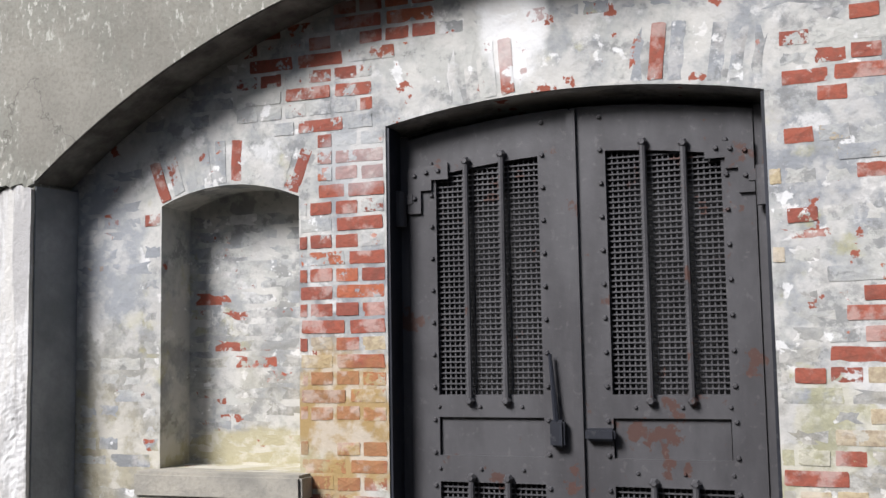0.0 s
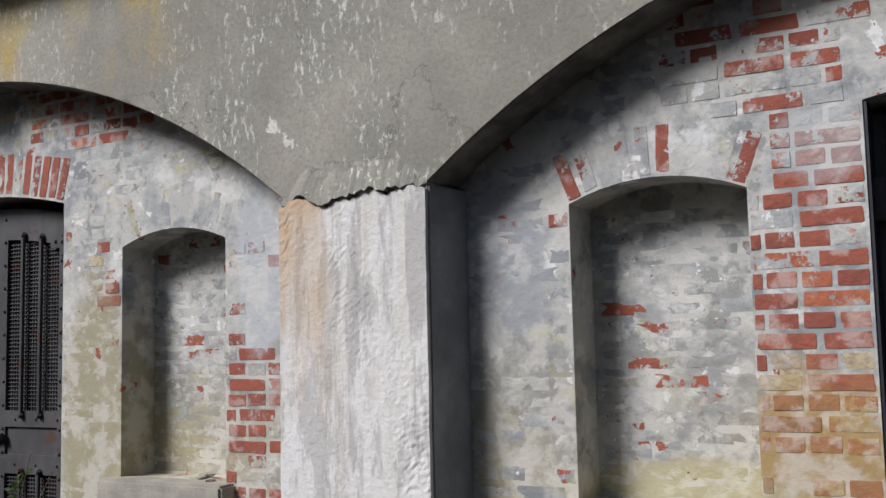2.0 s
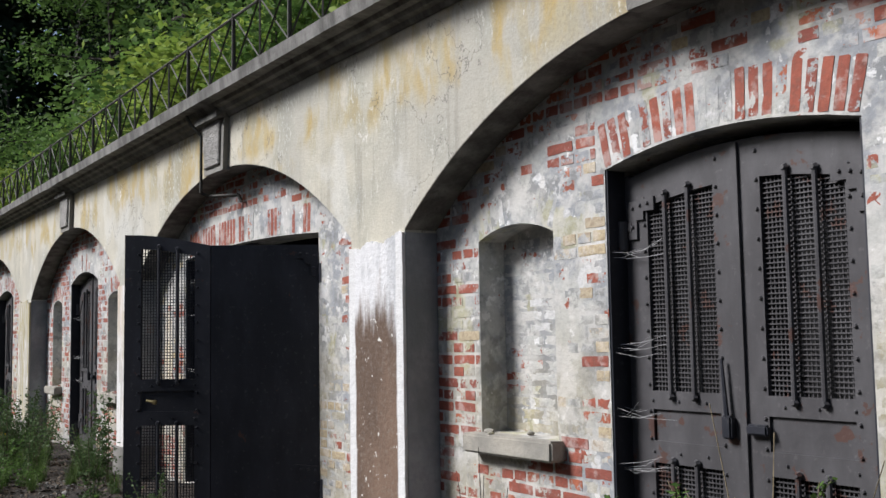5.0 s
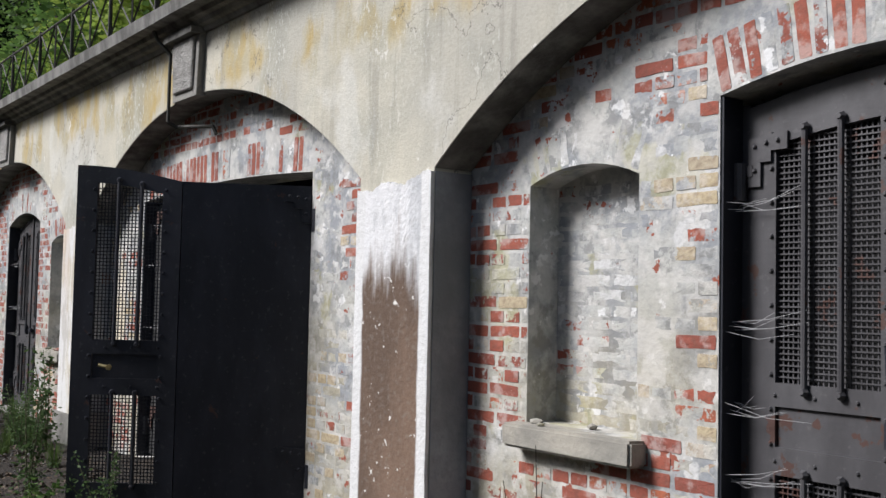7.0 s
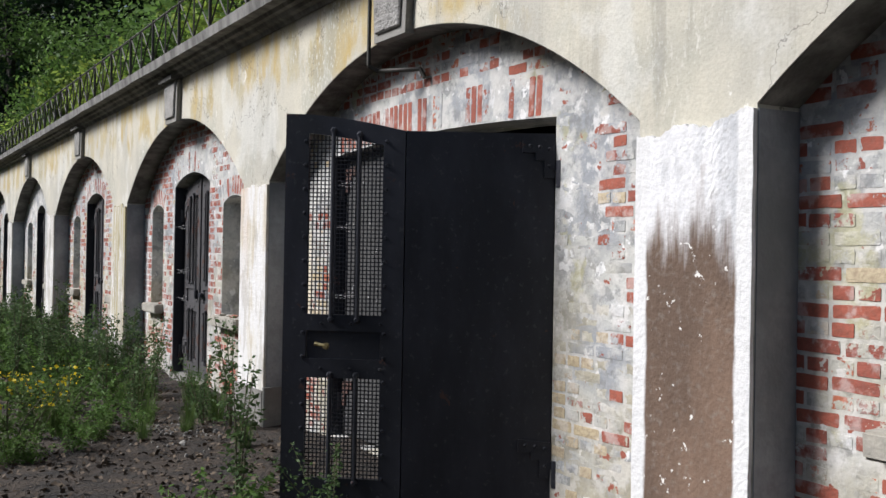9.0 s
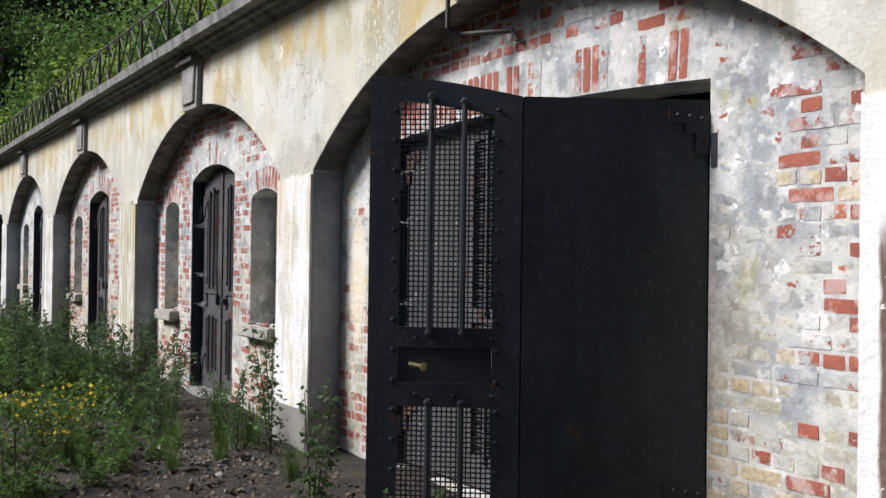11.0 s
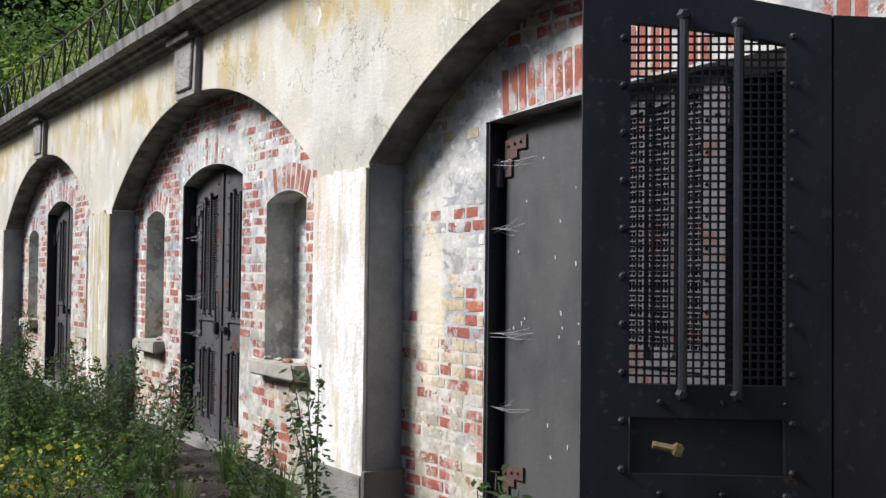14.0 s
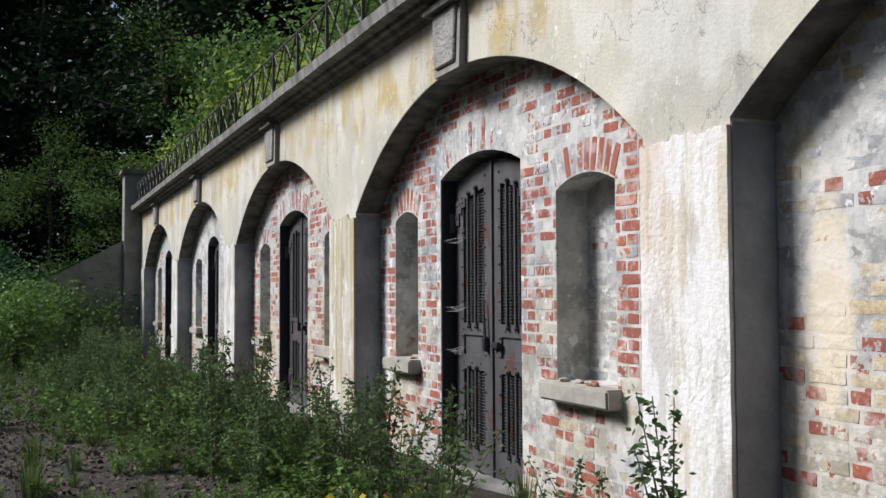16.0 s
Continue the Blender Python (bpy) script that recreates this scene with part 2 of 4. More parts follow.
BARE = brick_material("brick_bare", 0.39, 0.02, 0.0)
BUFF = brick_material("brick_buff", 0.42, 0.60, 23.0)
WASHED = brick_material("brick_washed", 0.97, 0.2, 5.0)
MORTAR = mortar_material()
FACADE = facade_material()
STONE = plain("weathered_concrete", (0.27, 0.26, 0.235), (0.17, 0.165, 0.15), 3.0, 0.92, 0, 0.6, 0.012)
KEYSTONE = plain("rough_cast_panel", (0.33, 0.32, 0.30), (0.20, 0.195, 0.18), 9.0, 0.95, 0, 1.0, 0.03, 34)
SILL = plain("sill_stone", (0.38, 0.355, 0.30), (0.25, 0.24, 0.21), 6.0, 0.9, 0, 0.5, 0.008)
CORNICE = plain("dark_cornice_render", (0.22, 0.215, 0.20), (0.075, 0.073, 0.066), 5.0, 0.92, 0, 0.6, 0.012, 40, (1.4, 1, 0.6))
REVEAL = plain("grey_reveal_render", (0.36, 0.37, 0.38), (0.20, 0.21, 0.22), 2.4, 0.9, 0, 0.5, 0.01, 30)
IRON = iron_material("grey_painted_iron", (0.080, 0.078, 0.082), (0.050, 0.048, 0.051), 0.10)
IRON_DARK = iron_material("black_painted_iron", (0.030, 0.032, 0.042), (0.017, 0.019, 0.025), 0.035, 0.42)
SHEET = iron_material("grey_sheet_iron", (0.075, 0.075, 0.074), (0.055, 0.055, 0.056), 0.0, 0.5)
RUST = iron_material("rusty_iron", (0.10, 0.055, 0.035), (0.06, 0.035, 0.028), 0.3, 0.7)
RAIL_IRON = iron_material("weathered_rail_iron", (0.055, 0.055, 0.045), (0.035, 0.03, 0.025), 0.05, 0.7)
# near-black: the darkness of the closed vaults is put into the colour
INSIDE = plain("interior_darkness", (0.03, 0.03, 0.03), (0.02, 0.02, 0.02), 3.0)
BRASS = plain("worn_brass", (0.55, 0.45, 0.22), (0.35, 0.28, 0.14), 30.0, 0.4, 0.8)
WEB = plain("dusty_cobweb", (0.5, 0.5, 0.5), (0.4, 0.4, 0.4), 30.0)
SOIL = plain("dark_leaf_soil", (0.040, 0.028, 0.018), (0.010, 0.008, 0.006), 4.5, 0.97, 0, 1.0, 0.05, 22)
BARK = plain("bark", (0.06, 0.05, 0.04), (0.035, 0.03, 0.025), 7.0, 0.95, 0, 0.8, 0.03, 22, (1, 1, 0.2))
# near-black leaves: the dimness of deep woods is part of this colour
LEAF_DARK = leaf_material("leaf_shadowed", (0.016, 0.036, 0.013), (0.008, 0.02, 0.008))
LEAF_MID = leaf_material("leaf_green", (0.14, 0.24, 0.06), (0.08, 0.16, 0.04))
# bluish green leaves with the shade near the wing wall in their colour
LEAF_SHADE = leaf_material("leaf_bluish_shade", (0.055, 0.13, 0.06), (0.035, 0.085, 0.04))
LEAF_LIGHT = leaf_material("leaf_bright", (0.32, 0.42, 0.08), (0.19, 0.30, 0.06))
WEED = leaf_material("weed_leaf", (0.10, 0.16, 0.06), (0.055, 0.10, 0.04))
GRASS = leaf_material("grass_blade", (0.10, 0.16, 0.045), (0.06, 0.10, 0.03))
FLOWER = leaf_material("yellow_flower", (0.62, 0.50, 0.03), (0.5, 0.38, 0.02))
STEM = plain("plant_stem", (0.10, 0.11, 0.05), (0.07, 0.06, 0.035), 20)
LITTER = plain("brown_leaf_litter", (0.13, 0.095, 0.06), (0.06, 0.042, 0.028), 20)
DRY = plain("dry_stalk", (0.30, 0.25, 0.16), (0.2, 0.16, 0.1), 20)


# ---- building blocks ----
def part(name, bm, material, parent=None, label="", smooth=False):
    me = bpy.data.meshes.new(name)
    bmesh.ops.recalc_face_normals(bm, faces=bm.faces)
    if smooth:
        for f in bm.faces:
            f.smooth = True
    bm.to_mesh(me)
    bm.free()
    me.materials.append(material)
    ob = new(name, me)
    ob.parent = parent
    return tagged(ob, label)


def thing(name, x, y, z, label, category, group="", kind="", turn=0.0):
    ob = new(name)
    ob.empty_display_size = 0.1
    ob.matrix_basis = pose(x, y, z, 0, 0, turn)
    return tagged(ob, label, category, group, kind)


def box(bm, x0, x1, y0, y1, z0, z1, bevel=0.0):
    v = [bm.verts.new((x, y, z)) for x in (x0, x1) for y in (y0, y1) for z in (z0, z1)]
    fs = [bm.faces.new([v[i] for i in q]) for q in ((0, 1, 3, 2), (4, 6, 7, 5), (0, 4, 5, 1), (2, 3, 7, 6), (0, 2, 6, 4), (1, 5, 7, 3))]
    if bevel:
        bmesh.ops.bevel(bm, geom=list({e for f in fs for e in f.edges}), offset=bevel, segments=2, affect="EDGES")
    return bm


def prism(bm, pts, y0, y1):
    """A flat outline in x and z, given thickness along y."""
    a = [bm.verts.new((x, y0, z)) for x, z in pts]
    b = [bm.verts.new((x, y1, z)) for x, z in pts]
    bm.faces.new(a), bm.faces.new(b[::-1])
    for i in range(len(pts)):
        j = (i + 1) % len(pts)
        bm.faces.new((a[i], b[i], b[j], a[j]))
    return bm


def rod(bm, p, q, r, r2=None, n=6):
    p, q = Vector(p), Vector(q)
    turn = (q - p).to_track_quat("Z", "Y").to_matrix()
    rings = []
    for c, rr in ((p, r), (q, r if r2 is None else r2)):
        rings.append([bm.verts.new(c + turn @ Vector((rr * math.cos(a * math.tau / n), rr * math.sin(a * math.tau / n), 0))) for a in range(n)])
    for i in range(n):
        j = (i + 1) % n
        bm.faces.new((rings[0][i], rings[0][j], rings[1][j], rings[1][i]))
    bm.faces.new(rings[0][::-1]), bm.faces.new(rings[1])
    return bm


def stud(bm, x, y, z, r=0.011):
    rod(bm, (x, y, z), (x, y - r * 0.9, z), r, r * 0.5, 6)


class Opening:
    """A hole with a segmental head: x0..x1, foot z0, corners at z1, rise of the head, depth of the reveal."""

    def __init__(self, x0, x1, z0, z1, rise, depth, ring=0.2):
        self.x0, self.x1, self.z0, self.z1, self.rise, self.depth, self.ring = x0, x1, z0, z1, rise, depth, ring
        self.c, h = (x0 + x1) / 2, (x1 - x0) / 2
        self.r = (h * h + rise * rise) / (2 * rise)
        self.zc = z1 + rise - self.r

    def head(self, x):
        return self.zc + math.sqrt(max(self.r ** 2 - (x - self.c) ** 2, 0))

    def span(self, z0, z1):
        """What the hole and its ring of bricks take from a course."""
        if z1 <= self.z0 or z0 >= self.z1 + self.rise + self.ring:
            return None
        if z1 <= self.z1:
            return self.x0, self.x1
        R, zz = self.r + self.ring, max(z0, self.z1)
        w = math.sqrt(max(R * R - (zz - self.zc) ** 2, 0))
        lim = (self.x1 - self.x0) / 2 * (R / self.r)
        w = min(w, lim)
        return self.c - w, self.c + w


# ---- the plan ----
RECESS = 0.22                      # the infill stands this far behind the front
SPRING, CROWN = 2.01, 2.80
TOP = 3.21                         # underside of the cornice
# bays: right edge of clear width, left edge, and the openings
BAYS = [
    dict(r=9.75, l=5.18), dict(r=4.50, l=-0.04), dict(r=-0.74, l=-5.26), dict(r=-5.93, l=-10.53), dict(r=-11.17, l=-15.58),
    dict(r=-16.32, l=-20.80), dict(r=-21.50, l=-26.02), dict(r=-26.72, l=-31.24)]
END = -32.0
FOOT = 0.80


def niche(x0, x1, foot=FOOT, depth=0.215):
    return Opening(x0, x1, foot, 1.90, 0.07, depth, 0.20)


def doorway(x0, x1, z1=2.145, rise=0.13, ring=0.24):
    return Opening(x0, x1, 0.05, z1, rise, 0.32, ring)


NICHES = {1: [(0.44, 1.10)], 2: [(-1.91, -1.25), (-4.82, -4.15, 0.835, 0.18)], 3: [], 4: [(-12.43, -11.78), (-15.20, -14.68)],
          5: [(-17.35, -16.75), (-20.35, -19.78)], 6: [(-22.75, -22.1), (-25.5, -24.85)], 7: [(-27.95, -27.3), (-30.7, -30.05)]}
DOORS = {1: (1.485, 2.91, 2.15, 0.075), 2: (-3.745, -2.33, 2.156, 0.085), 4: (-14.21, -12.885), 5: (-19.30, -18.0), 6: (-24.3, -23.3), 7: (-29.5, -28.5)}
GATE = Opening(-9.742, -6.86, 0.05, 2.15, 0.05, 0.34, 0.24)


def holes(i):
    found = [niche(*n) for n in NICHES.get(i, [])]
    if i in DOORS:
        found.append(doorway(*DOORS[i]))
    if i == 3:
        found.append(GATE)
    return sorted(found, key=lambda o: o.x0)


def arch(b, x):
    c, h = (b["r"] + b["l"]) / 2, (b["r"] - b["l"]) / 2
    rise = CROWN - SPRING
    R = (h * h + rise * rise) / (2 * rise)
    return CROWN - R + math.sqrt(max(R * R - (x - c) ** 2, 0))


# ---- ground ----
def ground_height(x, y):
    v = Vector((x, y, 0))
    near = 0.05 * noise.noise(v * 0.9) + 0.025 * noise.noise(v * 3.1)
    bank = max(0.0, (y + 0.9) / 0.9) * 0.05
    return near - 0.02 + (bank if y < 0 else 0.05)


def make_ground():
    xs = [-600, -200, -90, -55] + [-42 + 0.35 * i for i in range(160)] + [20, 40, 90, 200, 600]
    ys = [-600, -200, -80, -40, -20] + [-12 + 0.3 * i for i in range(43)]
    bm = bmesh.new()
    grid = [[bm.verts.new((x, y, ground_height(x, y) if -43 < x < 15 and y > -13 else -0.1)) for y in ys] for x in xs]
    for i in range(len(xs) - 1):
        for j in range(len(ys) - 1):
            bm.faces.new((grid[i][j], grid[i + 1][j], grid[i + 1][j + 1], grid[i][j + 1]))
    return tagged(part("ground", bm, SOIL, None, "bare dark soil with leaf litter, twigs and rubble", True), category="ground", kind="structure")


make_ground()


# ---- front wall with its arches ----
def make_front():
    bm = bmesh.new()
    y0, y1 = -RECESS, 0.0
    def slab(x0, x1, za0, za1):
        prism(bm, [(x0, za0), (x1, za1), (x1, TOP), (x0, TOP)], y0, y1)
    last = 11.0
    for b in BAYS:
        prism(bm, [(b["r"], -0.3), (last, -0.3), (last, TOP), (b["r"], TOP)], y0, y1)
        n = 36
        for i in range(n):
            xa = b["r"] + (b["l"] - b["r"]) * i / n
            xb = b["r"] + (b["l"] - b["r"]) * (i + 1) / n
            slab(xb, xa, arch(b, xb), arch(b, xa))
        last = b["l"]
    prism(bm, [(END, -0.3), (last, -0.3), (last, TOP), (END, TOP)], y0, y1)
    bmesh.ops.remove_doubles(bm, verts=bm.verts, dist=0.0005)
    return tagged(part("wall_front", bm, FACADE, None, "stained cream and grey rendered wall pierced by arches"), category="wall", kind="structure")


make_front()


def make_infill(i):
    """The brick wall that closes a bay: a mortar core with openings through it."""
    b = BAYS[i]
    x0, x1 = b["l"] - 0.25, b["r"] + 0.25
    ops = holes(i)
    bm = bmesh.new()
    cuts = {x0, x1}
    for o in ops:
        cuts |= {o.x0 + (o.x1 - o.x0) * k / 10 for k in range(11)}
    cuts = sorted(cuts)
    T = 3.3
    def quad(*p):
        bm.faces.new([bm.verts.new(q) for q in p])
    for xa, xb in zip(cuts, cuts[1:]):
        o = next((o for o in ops if o.x0 - 1e-6 <= xa and xb <= o.x1 + 1e-6), None)
        if not o:
            quad((xa, 0.004, -0.3), (xb, 0.004, -0.3), (xb, 0.004, T), (xa, 0.004, T))
            continue
        quad((xa, 0.004, -0.3), (xb, 0.004, -0.3), (xb, 0.004, o.z0), (xa, 0.004, o.z0))
        quad((xa, 0.004, o.head(xa)), (xb, 0.004, o.head(xb)), (xb, 0.004, T), (xa, 0.004, T))
        quad((xa, 0.004, o.head(xa)), (xb, 0.004, o.head(xb)), (xb, o.depth, o.head(xb)), (xa, o.depth, o.head(xa)))
        quad((xa, 0.004, o.z0), (xb, 0.004, o.z0), (xb, o.depth, o.z0), (xa, o.depth, o.z0))
        if o.ring < 0.21:
            quad((xa, o.depth, o.z0), (xb, o.depth, o.z0), (xb, o.depth, o.head(xb)), (xa, o.depth, o.head(xa)))
    for o in ops:
        for x in (o.x0, o.x1):
            quad((x, 0.004, o.z0), (x, o.depth, o.z0), (x, o.depth, o.z1), (x, 0.004, o.z1))
    for xa, xb in ([(x0, GATE.x0 - 0.1), (GATE.x1 + 0.1, x1)] if i == 3 else [(x0, x1)]):
        quad((xa, 0.5, -0.3), (xb, 0.5, -0.3), (xb, 0.5, T), (xa, 0.5, T))
    bmesh.ops.remove_doubles(bm, verts=bm.verts, dist=0.0005)
    return tagged(part("wall_bay_%d" % i, bm, MORTAR, None, "brick infill wall with worn grey limewash under an arch"), category="wall", kind="structure")


INFILL = {i: make_infill(i) for i in range(1, 8)}
bm = bmesh.new()
box(bm, 5.0, 10.0, 0.004, 0.3, -0.3, 3.3)
tagged(part("wall_bay_0", bm, MORTAR, None, "brick infill wall with worn grey limewash under an arch"), category="wall", kind="structure")
# backing wall added behind the bays, coloured as unlit interior
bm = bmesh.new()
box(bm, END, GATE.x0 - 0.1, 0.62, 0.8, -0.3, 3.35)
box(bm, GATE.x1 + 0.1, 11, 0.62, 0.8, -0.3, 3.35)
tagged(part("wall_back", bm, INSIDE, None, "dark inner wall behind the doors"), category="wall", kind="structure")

# the vault behind the open half of the gate, its darkness also in the colour
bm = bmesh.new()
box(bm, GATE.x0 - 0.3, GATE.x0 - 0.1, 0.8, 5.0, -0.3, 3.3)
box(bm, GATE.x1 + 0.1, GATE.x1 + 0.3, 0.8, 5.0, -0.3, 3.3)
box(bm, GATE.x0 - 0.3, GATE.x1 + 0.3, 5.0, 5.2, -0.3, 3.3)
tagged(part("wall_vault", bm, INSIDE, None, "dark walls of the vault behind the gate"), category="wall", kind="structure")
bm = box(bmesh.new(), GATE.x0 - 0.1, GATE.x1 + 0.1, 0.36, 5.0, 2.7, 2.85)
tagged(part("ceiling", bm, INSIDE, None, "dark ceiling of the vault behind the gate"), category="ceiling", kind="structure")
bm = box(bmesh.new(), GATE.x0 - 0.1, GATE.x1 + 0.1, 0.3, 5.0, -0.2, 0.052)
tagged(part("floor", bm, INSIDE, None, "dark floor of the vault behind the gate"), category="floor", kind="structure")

# thin lining under the arches: cornice render, grime and soffit shade in its colour
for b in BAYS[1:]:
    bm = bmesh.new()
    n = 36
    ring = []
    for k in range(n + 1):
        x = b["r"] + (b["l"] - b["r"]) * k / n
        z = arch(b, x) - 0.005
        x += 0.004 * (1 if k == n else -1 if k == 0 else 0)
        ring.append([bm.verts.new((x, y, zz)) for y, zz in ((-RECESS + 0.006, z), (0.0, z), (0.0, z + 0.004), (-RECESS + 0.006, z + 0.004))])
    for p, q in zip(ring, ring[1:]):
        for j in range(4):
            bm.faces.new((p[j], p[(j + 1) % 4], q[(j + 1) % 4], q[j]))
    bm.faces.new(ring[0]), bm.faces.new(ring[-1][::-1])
    tagged(part("trim_soffit_shade", bm, CORNICE, None, "dark grimy render on the underside of an arch, with shade in its colour"), category="trim", kind="structure")

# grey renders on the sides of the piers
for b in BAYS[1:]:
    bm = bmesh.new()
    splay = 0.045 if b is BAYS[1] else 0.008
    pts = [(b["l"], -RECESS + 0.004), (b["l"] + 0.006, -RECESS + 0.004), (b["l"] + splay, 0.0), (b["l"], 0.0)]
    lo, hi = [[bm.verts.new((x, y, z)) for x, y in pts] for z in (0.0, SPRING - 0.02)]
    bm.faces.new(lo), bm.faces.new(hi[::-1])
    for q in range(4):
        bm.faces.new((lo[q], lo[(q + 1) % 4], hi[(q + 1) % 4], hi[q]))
    tagged(part("trim_reveal", bm, REVEAL, None, "grey mottled render on the side of a pier"), category="trim", kind="structure")
    bm = bmesh.new()
    box(bm, b["l"] + 0.006, b["l"] + 0.05, -RECESS - 0.03, 0.02, -0.1, 0.33, 0.006)
    box(bm, b["l"] - 0.72, b["l"] + 0.006, -RECESS - 0.035, -RECESS - 0.002, -0.1, 0.30, 0.006)
    tagged(part("trim_plinth", bm, STONE, None, "low grey plinth at the foot of a pier"), category="trim", kind="structure")

# pilasters: thick peeling coats with a ragged upper edge
PIL = {
    1: pilaster_material("limewash_white_ochre", (0.60, 0.585, 0.55), (0.42, 0.41, 0.40), 0.5, rust=0.9),
    2: pilaster_material("limewash_brown_panel", (0.55, 0.52, 0.48), (0.40, 0.37, 0.33), 0.4, (0.17, 0.11, 0.075)),
    3: pilaster_material("limewash_white", (0.60, 0.58, 0.52), (0.50, 0.45, 0.36), 0.6, rust=0.55),
    4: pilaster_material("limewash_yellow", (0.45, 0.43, 0.37), (0.38, 0.33, 0.19), 0.3),
    5: pilaster_material("limewash_grey_white", (0.5, 0.48, 0.42), (0.36, 0.34, 0.3), 0.5)}


def make_pilaster(i):
    b, nxt = BAYS[i], BAYS[i + 1]["r"] if i + 1 < len(BAYS) else END + 0.1
    xc, h = (b["l"] + nxt) / 2, (b["l"] - nxt) / 2
    bm = bmesh.new()
    rnd = random.Random(40 + i)
    n, m = 40, 110
    lumpy = {1: 0.007, 2: 0.003, 3: 0.003}.get(i, 0.003)
    top = [SPRING - 0.035 + rnd.uniform(-0.008, 0.008) + 0.07 * noise.noise(Vector((k * 0.13, i * 3.3, 0))) for k in range(n + 1)]
    grid = []
    for k in range(n + 1):
        u = -h + 2 * h * k / n
        col = []
        for j in range(m + 1):
            z = 0.30 + (top[k] - 0.30) * j / m
            q = Vector((u * 5, i * 7.7, z * 2.2))
            d = 0.6 * noise.noise(q) + max(0.0, 0.15 + 1.1 * noise.noise(q * 0.7)) * noise.noise(Vector((u * 55, i, z * 60)))
            side = 0.004 * noise.noise(Vector((i, k, z * 6))) if k in (0, n) else 0.0
            col.append(bm.verts.new((u + side, -0.018 - lumpy * (d + 0.3), z)))
        grid.append(col)
    for ca, cb in zip(grid, grid[1:]):
        for j in range(m):
            bm.faces.new((ca[j], cb[j], cb[j + 1], ca[j + 1]))
    rim = [c[0] for c in grid] + grid[-1][1:] + [c[-1] for c in reversed(grid[:-1])] + grid[0][-2:0:-1]
    back = [bm.verts.new((v.co.x, 0.0, v.co.z)) for v in rim]
    for k in range(len(rim)):
        j = (k + 1) % len(rim)
        bm.faces.new((rim[k], back[k], back[j], rim[j]))
    ob = part("pilaster", bm, PIL.get(i, PIL[5]), None, {1: "white and ochre peeling limewashed pier with a broken top edge", 2: "pier with a brown bare panel between white borders",
              3: "bright white limewashed pier with ochre runs", 4: "grey pier with yellow vertical stains"}.get(i, "grey-white weathered pier"))
    ob.location = (xc, -RECESS - 0.001, 0)
    tagged(ob, category="pilaster", kind="structure")
    # the broken lower lip of the coat above, leaning out over the pier
    if i != 1:
        return
    bm = bmesh.new()
    low, up = [], []
    for k in range(n + 1):
        u = -h + 2 * h * k / n
        taper = min(1.0, (h - abs(u)) / 0.14)
        z = top[k] + 0.010 + 0.03 * noise.noise(Vector((k * 0.23, i * 9.1, 4))) + 0.016 * noise.noise(Vector((k * 0.61, i, 17))) + rnd.uniform(-0.004, 0.004)
        out = 0.004 + taper * 0.034 + 0.010 * noise.noise(Vector((k * 0.4, i, 8)))
        low.append((bm.verts.new((u, -out, z)), bm.verts.new((u, 0.0, z - 0.004))))
        up.append(bm.verts.new((u, 0.0005, z + 0.02 + taper * 0.10 + 0.03 * taper * noise.noise(Vector((k * 0.3, i, 2))))))
    for k in range(n):
        bm.faces.new((low[k][0], low[k + 1][0], up[k + 1], up[k]))
        bm.faces.new((low[k][0], low[k][1], low[k + 1][1], low[k + 1][0]))
        bm.faces.new((low[k][1], up[k], up[k + 1], low[k + 1][1]))
    for k in (0, n):
        bm.faces.new((low[k][0], up[k], low[k][1]))
    lip = part("trim_lip", bm, FACADE, None, "broken cracked edge of grey render over the pier")
    lip.location = (xc, -RECESS - 0.001, 0)
    tagged(lip, category="trim", kind="structure")


for i in range(1, 8):
    make_pilaster(i)


# ---- keystones, cornice, railing ----
def make_keystone(b):
    c = (b["r"] + b["l"]) / 2 - 0.05
    ob = thing("keystone", c, -RECESS, 0, "grey keystone with a rough-cast panel and a plain border", "keystone", "keystones over the arches", "structure")
    z0, z1 = CROWN - 0.03, TOP
    bm = bmesh.new()
    prism(bm, [(-0.215, z0), (0.215, z0), (0.245, z1), (-0.245, z1)], -0.05, 0.02)
    part("border", bm, STONE, ob)
    bm = bmesh.new()
    prism(bm, [(-0.175, z0 + 0.05), (0.16, z0 + 0.05), (0.19, z1 - 0.015), (-0.205, z1 - 0.015)], -0.072, -0.045)
    bmesh.ops.bevel(bm, geom=bm.edges[:], offset=0.01, segments=1, affect="EDGES")
    part("panel", bm, KEYSTONE, ob, "rough-cast grey panel")
    bm = bmesh.new()
    box(bm, -0.255, 0.255, -0.12, 0.02, z1 - 0.012, z1 + 0.03)
    part("cap", bm, CORNICE, ob)


for b in BAYS[1:]:
    make_keystone(b)


